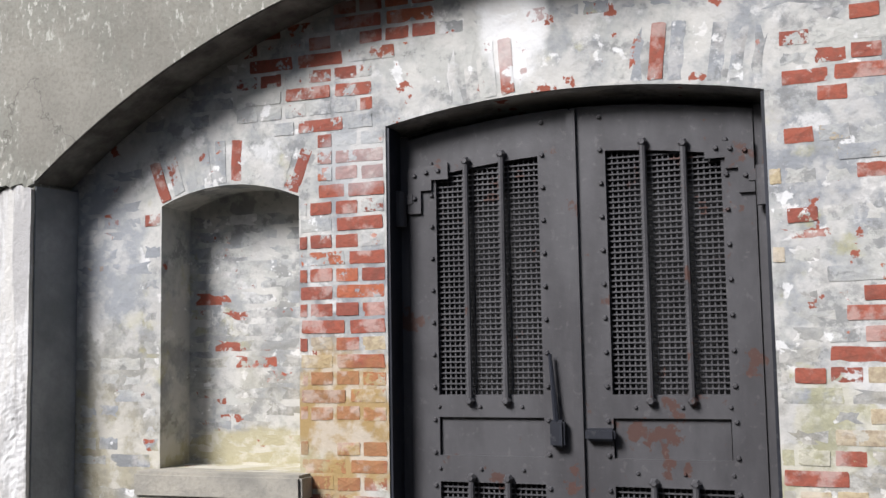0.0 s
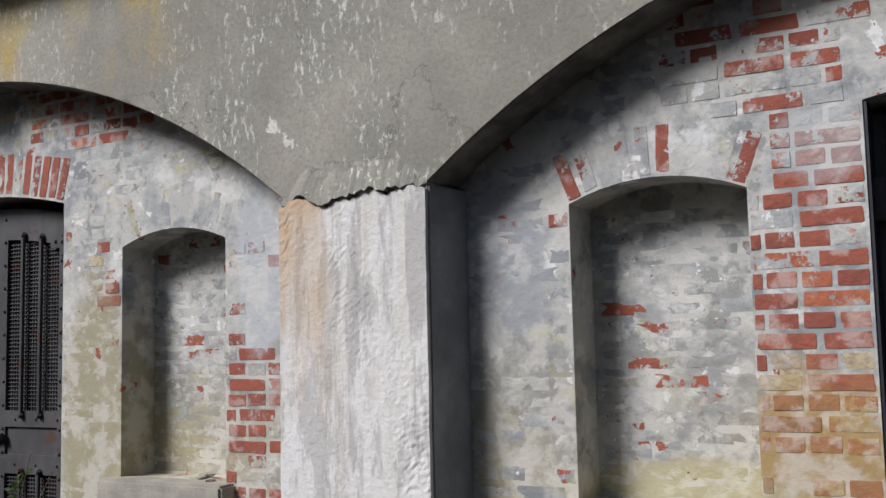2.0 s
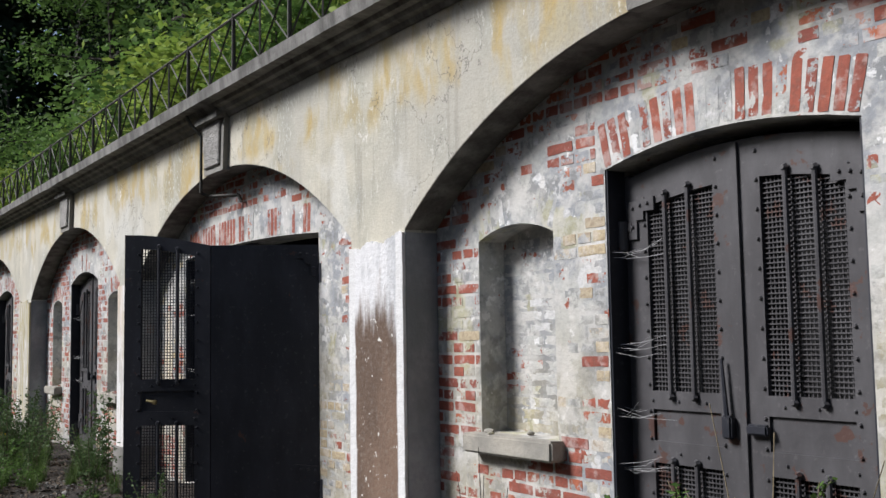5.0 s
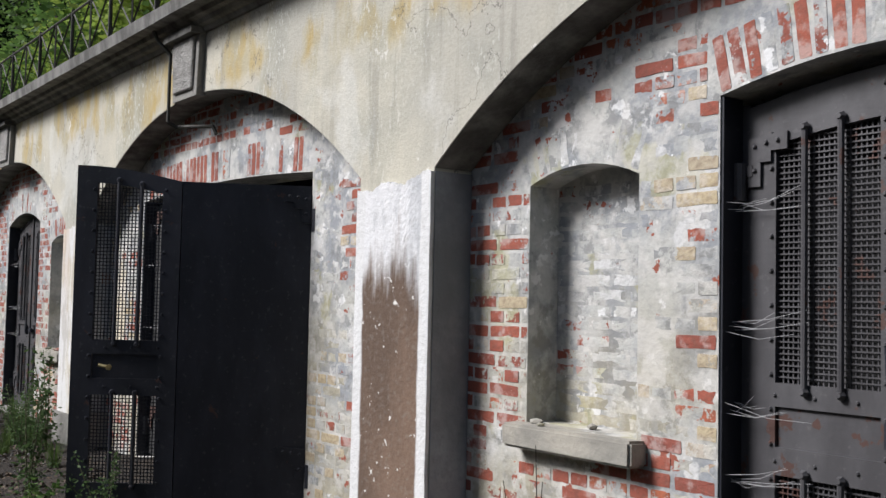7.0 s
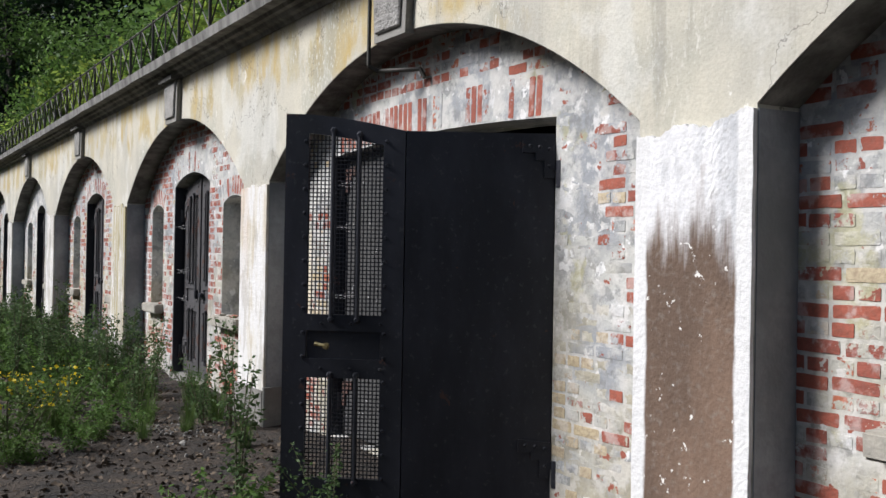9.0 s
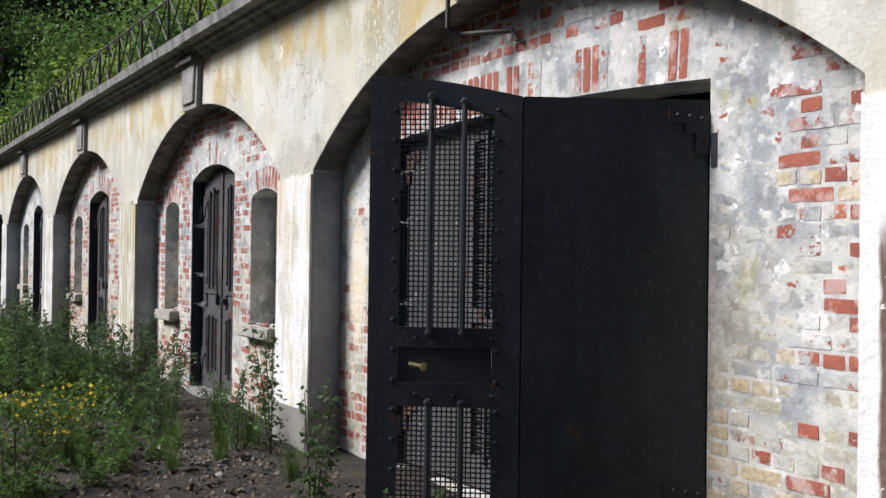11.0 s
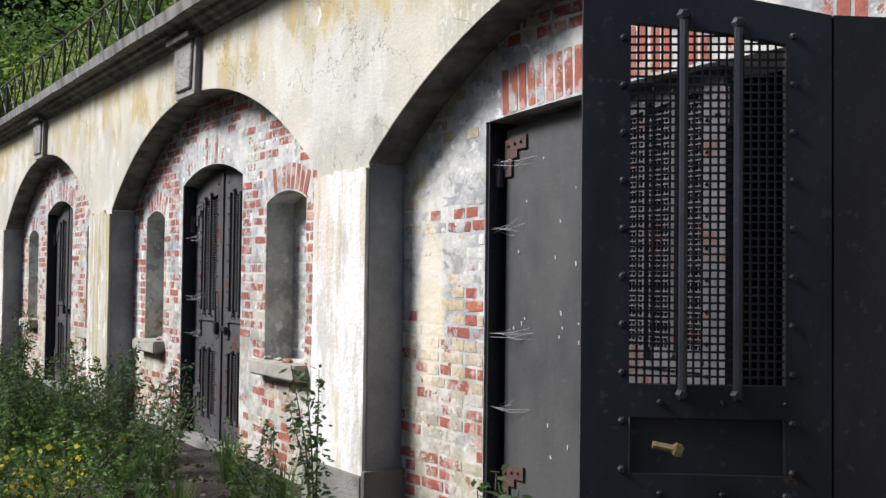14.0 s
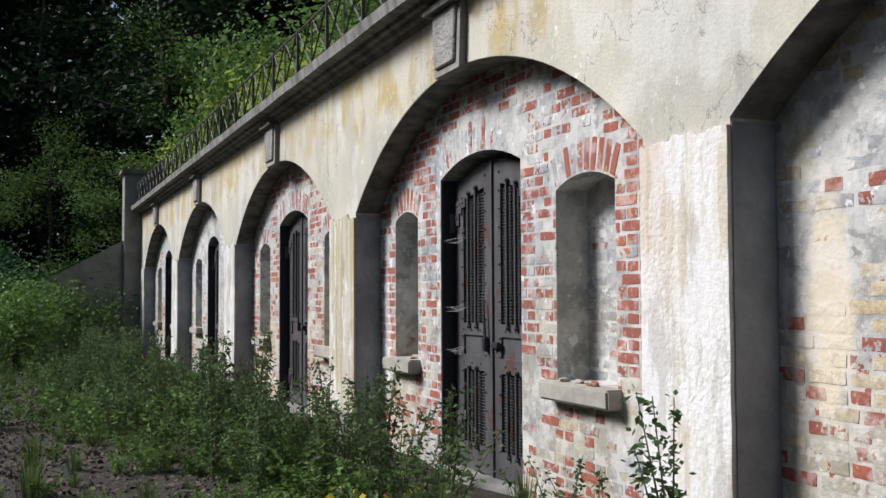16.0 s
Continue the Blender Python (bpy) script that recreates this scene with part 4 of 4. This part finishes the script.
def make_tuft(seed, n=70, h=0.32):
    rnd = random.Random(seed)
    ob = None
    bm = bmesh.new()
    for k in range(n):
        a, r = rnd.uniform(0, math.tau), rnd.uniform(0, 0.11)
        p = Vector((r * math.cos(a), r * math.sin(a), -0.02))
        l = Vector((math.cos(a), math.sin(a), 0)) * rnd.uniform(0.02, 0.16)
        hh = h * rnd.uniform(0.5, 1.2)
        w = Vector((-math.sin(a), math.cos(a), 0)) * 0.004
        m, q = p + l * 0.35 + Vector((0, 0, hh * 0.6)), p + l + Vector((0, 0, hh))
        v = [bm.verts.new(t) for t in (p - w, p + w, m + w, m - w, q)]
        bm.faces.new(v[:4]), bm.faces.new((v[3], v[2], v[4]))
    ob = part("grass_tuft", bm, GRASS, None)
    return tagged(ob, "tuft of long green grass on the soil", "grass", "grass tufts by the wall")


nettle = [make_weed("nettle", 1.0, 120, WEED, 3, "tall dark green nettles at the foot of the wall", "weed", 0.048, 4),
          make_weed("nettle", 0.75, 110, WEED, 4, "dark green nettles at the foot of the wall", "weed", 0.045, 6, spread=0.26),
          make_weed("nettle", 0.5, 75, LEAF_MID, 6, "low green weeds on the soil", "weed", 0.055, 8, spread=0.3)]
nettle.append(make_weed("nettle", 0.9, 150, LEAF_MID, 14, "bright green leafy weeds before a door", "weed", 0.042, 7, spread=0.3))
rag = make_weed("ragwort", 0.62, 40, GRASS, 7, "ragwort with yellow flower clusters", "weed", 0.06, 8, True, 0.25)
tufts = [make_tuft(1), make_tuft(2, 90, 0.42)]
near_weeds = [(-12.6, -0.6, 0, 0.85), (-13.3, -0.65, 1, 0.9), (-11.45, -0.5, 1, 0.75), (-13.8, -0.55, 0, 0.95), (-14.6, -0.55, 1, 1.0), (-15.2, -0.6, 0, 0.9), (-2.85, -0.45, 3, 1.05), (-3.25, -0.4, 2, 0.9), (-2.6, -0.5, 3, 0.7), (-1.45, -0.42, 2, 0.75), (-4.35, -0.35, 2, 0.9), (-0.95, -0.42, 2, 0.5),
              (-7.75, -1.35, 0, 0.95), (-7.55, -1.5, 2, 0.8), (-7.2, -1.1, 1, 0.7), (-10.62, -0.5, 0, 1.0), (-10.95, -0.6, 1, 0.75), (-11.9, -0.95, 1, 0.95), (-12.4, -1.1, 0, 0.9),
              (-12.9, -1.0, 2, 0.9), (-12.2, -1.5, 2, 0.9), (0.05, -0.3, 2, 0.75)]
for x, y, k, s in near_weeds:
    copy_thing(nettle[k], pose(x, y, ground_height(x, y), 0, 0, rs.uniform(0, 360))).scale = (s, s, s)
for k in range(150):
    x = -13.0 - 18.5 * rs.uniform(0, 1) ** 1.0
    dens = rs.uniform(0, 1)
    y = -0.45 - 1.15 * dens - (0.10 * max(0, -x - 12)) * rs.uniform(0, 1)
    s = rs.uniform(0.55, 1.15)
    copy_thing(nettle[k % 3], pose(x, y, ground_height(x, y), 0, 0, rs.uniform(0, 360))).scale = (s, s, s)
for k in range(110):
    x, y = rs.uniform(-21, -9.8), rs.uniform(-2.9, -0.9)
    if -10.9 < x and y > -1.1:
        continue
    s = rs.uniform(0.25, 0.6)
    copy_thing(nettle[2], pose(x, y, ground_height(x, y), 0, 0, rs.uniform(0, 360))).scale = (s, s, s)
for k in range(60):
    x, y = rs.uniform(-32, -17), rs.uniform(-4.6, -1.4)
    s = rs.uniform(0.5, 1.0)
    copy_thing(nettle[(k % 2) + 1], pose(x, y, ground_height(x, y), 0, 0, rs.uniform(0, 360))).scale = (s, s, s)
for x, y in ((-11.3, -1.82), (-11.15, -1.7), (-10.8, -1.95), (-11.6, -1.9), (-10.3, -2.2)):
    s = rs.uniform(0.7, 1.0)
    copy_thing(rag, pose(x, y, ground_height(x, y), 0, 0, rs.uniform(0, 360))).scale = (s, s, s)
for k in range(120):
    x = rs.uniform(-28, -9.5)
    y = rs.choice([rs.uniform(-0.9, -0.35), rs.uniform(-3.6, -0.6)])
    s = rs.uniform(0.35, 0.8)
    copy_thing(tufts[k % 2], pose(x, y, ground_height(x, y), 0, 0, rs.uniform(0, 360))).scale = (s, s, s)
for ob in nettle + [rag] + tufts:
    x = rs.uniform(-26, -20)
    ob.matrix_basis = pose(x, -1.2, ground_height(x, -1.2))

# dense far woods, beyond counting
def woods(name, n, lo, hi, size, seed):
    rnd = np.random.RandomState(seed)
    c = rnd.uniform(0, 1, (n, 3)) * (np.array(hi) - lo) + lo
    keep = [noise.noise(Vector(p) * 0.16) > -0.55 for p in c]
    tagged(new(name, leaf_mesh(name, c[np.array(keep)], None, size, LEAF_DARK, rnd, 0.7)), "dense dark woodland; parts out of view are added to block sky", "woods", kind="stuff")


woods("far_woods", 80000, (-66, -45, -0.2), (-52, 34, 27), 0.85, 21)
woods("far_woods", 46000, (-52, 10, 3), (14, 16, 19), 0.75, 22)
# the next two stand unseen behind the camera, added to block low sky
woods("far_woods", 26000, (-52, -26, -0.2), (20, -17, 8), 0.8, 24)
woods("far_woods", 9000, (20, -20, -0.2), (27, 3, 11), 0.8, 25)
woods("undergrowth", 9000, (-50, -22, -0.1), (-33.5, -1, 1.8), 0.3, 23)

# litter: stones, twigs and dry leaves on the soil
bm = bmesh.new()
for k in range(200):
    x, y = (rs.uniform(-24, -7), rs.uniform(-4.2, -0.4)) if k % 2 else (rs.normal(-10.5, 0.35), rs.normal(-0.95, 0.2))
    r = rs.uniform(0.006, 0.022) * (2.0 if rs.uniform() < 0.06 else 1)
    z = ground_height(x, y)
    m = Matrix.Translation((x, y, z + r * 0.2)) @ Euler(rs.uniform(0, 6, 3)).to_matrix().to_4x4() @ Matrix.Diagonal((1, 0.75, 0.5, 1))
    bmesh.ops.create_icosphere(bm, subdivisions=1, radius=r, matrix=m)
tagged(part("rubble", bm, STONE, None, "small stones and crumbled mortar on the soil"), category="rubble", kind="stuff")
n = 17000
c = np.stack([rs.uniform(-24, -7, n), rs.uniform(-4.2, -0.35, n), np.zeros(n)], 1)
c[:, 2] = [ground_height(a, b) + 0.008 for a, b in c[:, :2]]
lit = new("leaf_litter", leaf_mesh("leaf_litter", c, None, 0.05, LITTER, rs, 0.6))
tagged(lit, "dry brown leaves scattered on the soil", "litter", kind="stuff")

# crumbs of fallen brick and mortar on the sills
for i in (2, 4):
    for o in holes(i):
        if o.ring > 0.21:
            continue
        for k in range(7 if i == 4 else 3):
            bm = bmesh.new()
            size = rs.uniform(0.012, 0.034)
            bmesh.ops.create_icosphere(bm, subdivisions=1, radius=size)
            for v in bm.verts:
                v.co = Vector((v.co.x * 1.5, v.co.y, v.co.z * 0.55)) * rs.uniform(0.75, 1.2)
            red = rs.uniform() < 0.35
            ob = part("brick_crumb", bm, BARE if red else SILL)
            ob.matrix_basis = pose(rs.uniform(o.x0 + 0.06, o.x1 - 0.06), rs.uniform(-0.05, 0.14), o.z0 + size * 0.4, 0, 0, rs.uniform(0, 360))
            tagged(ob, "small crumb of red brick lying on a sill" if red else "small grey mortar crumb lying on a sill", "rubble", "crumbs on the sills")

# dry stalks in front of a door
ob = thing("dry_stalks", -2.45, -0.4, 0, "pale dry grass stalks leaning at the door", "weed")
for k in range(9):
    a = rs.uniform(-0.5, 0.5)
    bm = rod(bmesh.new(), (rs.uniform(-0.1, 0.1), 0, 0), (a, rs.uniform(-0.1, 0.1), rs.uniform(0.7, 1.15)), 0.004, 0.002, 4)
    part("stalk", bm, DRY, ob)
ob = thing("dry_stalks", -4.3, -0.35, 0, "thin dark dry stems against the wall", "weed")
for k in range(4):
    bm = rod(bmesh.new(), (rs.uniform(-0.1, 0.1), 0, 0), (rs.uniform(-0.25, 0.25), 0, rs.uniform(0.6, 0.85)), 0.005, 0.002, 4)
    part("stalk", bm, BARK, ob)

bm = bmesh.new()
for k in range(26):
    x, z, h = GATE.x0 + 0.1 + rs.uniform(0, 0.62), rs.uniform(0.2, 2.0), rs.uniform(0.006, 0.022)
    prism(bm, [(x, z), (x + 0.006, z + 0.002), (x + 0.004, z + h), (x - 0.003, z + h * 1.1)], 0.13 - 0.038, 0.13 - 0.0345)
tagged(part("spatter", bm, WEB, None, "small white spatters stuck on the sheet leaf"), category="spatter", kind="stuff")

# cobwebs between jambs and leaves
for (x0, zs) in ((GATE.x0, (1.95, 1.62, 1.1, 0.75)), (DOORS[2][0], (1.75, 1.3, 1.0, 0.75)), (DOORS[4][0], (1.7, 1.2, 0.9))):
    for z in zs:
        bm = bmesh.new()
        for j in range(6):
            reach, lift = rs.uniform(0.05, 0.30), rs.uniform(-0.03, 0.07)
            foot = Vector((x0 + 0.014, rs.uniform(0.02, 0.10), z + rs.uniform(-0.025, 0.02)))
            tip = Vector((x0 + 0.03 + reach, 0.10, z + lift))
            sag = foot.lerp(tip, 0.5) - Vector((0, 0, rs.uniform(0.004, 0.025)))
            rod(bm, foot, sag, 0.0011, 0.0009, 3)
            rod(bm, sag, tip, 0.0009, 0.0005, 3)
        tagged(part("cobweb", bm, WEB, None, "dusty grey cobweb across a door jamb"), category="cobweb", kind="stuff")

# ---- bricks ----
BL, BH, JOINT, COURSE = 0.216, 0.057, 0.011, 0.0675


def brick_mesh(length, mat, seed):
    """A worn brick with chipped corners and uneven edges."""
    rnd = random.Random(seed)
    hx, hz = length / 2, BH / 2
    edge = [(-0.96, -1), (-0.35, -1), (0.4, -1), (0.97, -1), (1, -0.75), (1, 0.8), (0.95, 1), (0.3, 1), (-0.4, 1), (-0.97, 1), (-1, 0.7), (-1, -0.75)]
    chip = rnd.randrange(12)
    ring = []
    for k, (u, v) in enumerate(edge):
        worn = 0.010 if k == chip else 0.0045
        ring.append((u * hx - math.copysign(rnd.uniform(0, worn), u), v * hz - math.copysign(rnd.uniform(0, worn * 0.7), v)))
    bm = bmesh.new()
    back = [bm.verts.new((x, 0.03, z)) for x, z in ring]
    front = [bm.verts.new((x * 0.985, rnd.uniform(0, 0.0016), z * 0.95)) for x, z in ring]
    for k in range(12):
        j = (k + 1) % 12
        bm.faces.new((back[k], back[j], front[j], front[k]))
    mid = bm.verts.new((0, rnd.uniform(-0.001, 0.0005), 0))
    for k in range(12):
        bm.faces.new((front[k], front[(k + 1) % 12], mid))
    bmesh.ops.recalc_face_normals(bm, faces=bm.faces)
    me = bpy.data.meshes.new("brick")
    bm.to_mesh(me)
    bm.free()
    me.materials.append(mat)
    return me


def courses(i, rnd):
    """Places of the bricks of a bay: x, z, length, cut round the openings."""
    b, ops = BAYS[i], holes(i)
    z, row = 0.06, 0
    while z < CROWN + 0.05:
        free = [(b["l"], b["r"])]
        for o in ops:
            sp = o.span(z - 0.005, z + BH + 0.005)
            if sp:
                free = [q for f in free for q in ((f[0], min(f[1], sp[0] - 0.004)), (max(f[0], sp[1] + 0.004), f[1])) if q[1] - q[0] > 0.03]
        length = BL if row % 2 else (BL - JOINT) / 2
        for a, c in free:
            off = b["l"] + ((row // 2) % 2) * 0.057 * (row % 2) - 0.06
            k = math.floor((a - off) / (length + JOINT))
            while True:
                xa = off + k * (length + JOINT)
                xb = xa + length
                k += 1
                if xa >= c:
                    break
                xa, xb = max(xa, a), min(xb, c)
                if xb - xa < 0.025 or arch(b, min(max((xa + xb) / 2, b["l"]), b["r"])) + 0.03 < z:
                    continue
                yield (xa + xb) / 2, z + BH / 2, xb - xa, 0.0
        z += COURSE
        row += 1


def ring_bricks(o):
    """Bricks on end round the head of an opening."""
    half = math.asin((o.x1 - o.x0) / 2 / o.r)
    n = round(2 * half * (o.r + 0.02) / COURSE)
    L = o.ring - 0.012
    for k in range(n):
        a = -half + 2 * half * (k + 0.5) / n
        R = o.r + 0.004 + L / 2
        yield o.c + R * math.sin(a), o.zc + R * math.cos(a), L, 90 + math.degrees(a)


# where the wash has fallen off: bay, x range, z range, share of bare bricks, share of buff ones among them
BAREST = [
    (1, 1.10, 1.49, 0.0, 2.1, 0.72, 0.10), (1, 0.75, 1.75, 2.05, 2.8, 0.85, 0.0), (1, 2.9, 4.5, 0.0, 2.15, 0.36, 0.25), (1, 2.7, 4.5, 2.15, 2.8, 0.4, 0.0),
    (2, -1.25, -0.7, 0.0, 1.85, 0.58, 0.0), (2, -4.4, -1.3, 2.42, 2.8, 0.72, 0.05), (2, -5.3, -4.83, 0.0, 2.2, 0.80, 0.05), (2, -4.9, -3.8, 0.0, 0.75, 0.5, 0.1),
    (2, -4.9, -3.7, 2.1, 2.5, 0.6, 0.1), (2, -4.15, -3.76, 0.8, 2.1, 0.3, 0.9),
    (3, -9.7, -6.9, 2.25, 2.8, 0.8, 0.0), (3, -6.4, -5.9, 0.9, 2.6, 0.55, 0.05), (3, -6.87, -6.4, 0.0, 2.2, 0.32, 0.8), (3, -6.4, -5.9, 0.0, 0.9, 0.25, 0.1),
    (3, -10.6, -9.74, 0.0, 0.95, 0.6, 0.2), (3, -10.6, -9.74, 0.95, 2.4, 0.34, 0.7),
    (4, -15.6, -11.1, 0.0, 0.8, 0.5, 0.1), (4, -15.6, -14.25, 0.8, 2.8, 0.85, 0.0), (4, -12.9, -11.1, 0.8, 2.8, 0.85, 0.0), (4, -14.25, -12.9, 2.5, 2.8, 0.9, 0.0),
    (5, -20.9, -16.2, 0.0, 2.8, 0.72, 0.4), (6, -26, -21, 0.0, 2.8, 0.12, 0.3), (7, -32, -26, 0.0, 2.8, 0.2, 0.3)]
RING_BARE = {1: (0.34, 0.72), 2: (0.85, 0.10), 3: (0.55, 0.0), 4: (0.12, 0.85), 5: (0.5, 0.6), 6: (0.1, 0.1), 7: (0.1, 0.1)}


def finish(i, x, z, rnd, ring=None, deep=0.0):
    """The look of one brick: bare, buff, washed over, or None where render hides it."""
    share, buff = 0.05, 0.2
    if ring is not None:
        share, buff = RING_BARE[i][ring], 0.0
    elif deep:
        share, buff = 0.07, 0.4
    else:
        for bay, x0, x1, z0, z1, p, q in BAREST:
            if bay == i and x0 <= x <= x1 and z0 <= z <= z1:
                share, buff = p, q
                break
    patch = 0.5 + 0.75 * noise.noise(Vector((x * 2.3, i * 5.1, z * 3.0))) + 0.5 * noise.noise(Vector((x * 7, 9.0, z * 11)))
    if patch + rnd.uniform(-0.16, 0.16) < share * 1.25 - 0.05:
        return BUFF if rnd.random() < buff else BARE
    if deep:
        return WASHED
    return WASHED if patch < 0.62 + rnd.uniform(-0.3, 0.3) else None


for i in range(1, 8):
    rnd = random.Random(100 + i)
    places = [(p, finish(i, p[0], p[1], rnd), 0.0) for p in courses(i, rnd)]
    for o in holes(i):
        places += [(p, finish(i, p[0], p[1], rnd, int(o.ring < 0.21)), 0.0) for p in ring_bricks(o)]
        if o.ring < 0.21:
            z, row = o.z0 + 0.005, 0
            while z + BH < o.z1 + 0.05:
                x = o.x0 - (row % 2) * 0.1
                while x < o.x1:
                    xa, xb = max(x, o.x0), min(x + BL, o.x1)
                    if xb - xa > 0.03 and o.head((xa + xb) / 2) > z + BH:
                        places.append((((xa + xb) / 2, z + BH / 2, xb - xa, 0.0), finish(i, xa, z, rnd, None, o.depth), o.depth))
                    x += BL + JOINT
                z += COURSE
                row += 1
    places = [p for p in places if p[1]]
    meshes = {}
    joined = {}
    single = 0
    for (x, z, L, turn), mat, deep in places:
        proud = rnd.uniform(-0.0030, -0.0004) if mat is not WASHED else rnd.uniform(-0.0038, -0.0030)
        proud = 0.0007 if deep and mat is WASHED else proud
        tilt = rnd.uniform(-1.1, 1.1)
        z += rnd.uniform(-0.0025, 0.0025)
        L *= rnd.uniform(0.95, 1.0)
        m = pose(x, deep - proud, z, 0, turn + tilt, 0)
        pick = i in (1, 2, 3, 4) and deep == 0.0 and single < 300 and (turn or z > 1.0)
        if mat.name not in meshes:
            meshes[mat.name] = [brick_mesh(BL, mat, 10 * i + k) for k in range(7)]
        shape = rnd.choice(meshes[mat.name])
        if pick:
            single += 1
            ob = new("brick", shape)
            ob.matrix_basis = m @ Matrix.Diagonal((L / BL, 1, 1, 1))
            ob.parent = INFILL[i]
        else:
            vs, fs = joined.setdefault(mat.name, ([], []))
            base = len(vs)
            mm = m @ Matrix.Diagonal((L / BL, 1, 1, 1))
            vs += [tuple(mm @ v.co) for v in shape.vertices]
            fs += [tuple(base + k for k in p.vertices) for p in shape.polygons]
    for key in joined:
        me = bpy.data.meshes.new("brickwork")
        me.from_pydata(joined[key][0], [], joined[key][1])
        me.materials.append(bpy.data.materials[key])
        ob = new("brickwork", me)
        ob.parent = INFILL[i]
        tagged(ob, kind="stuff")
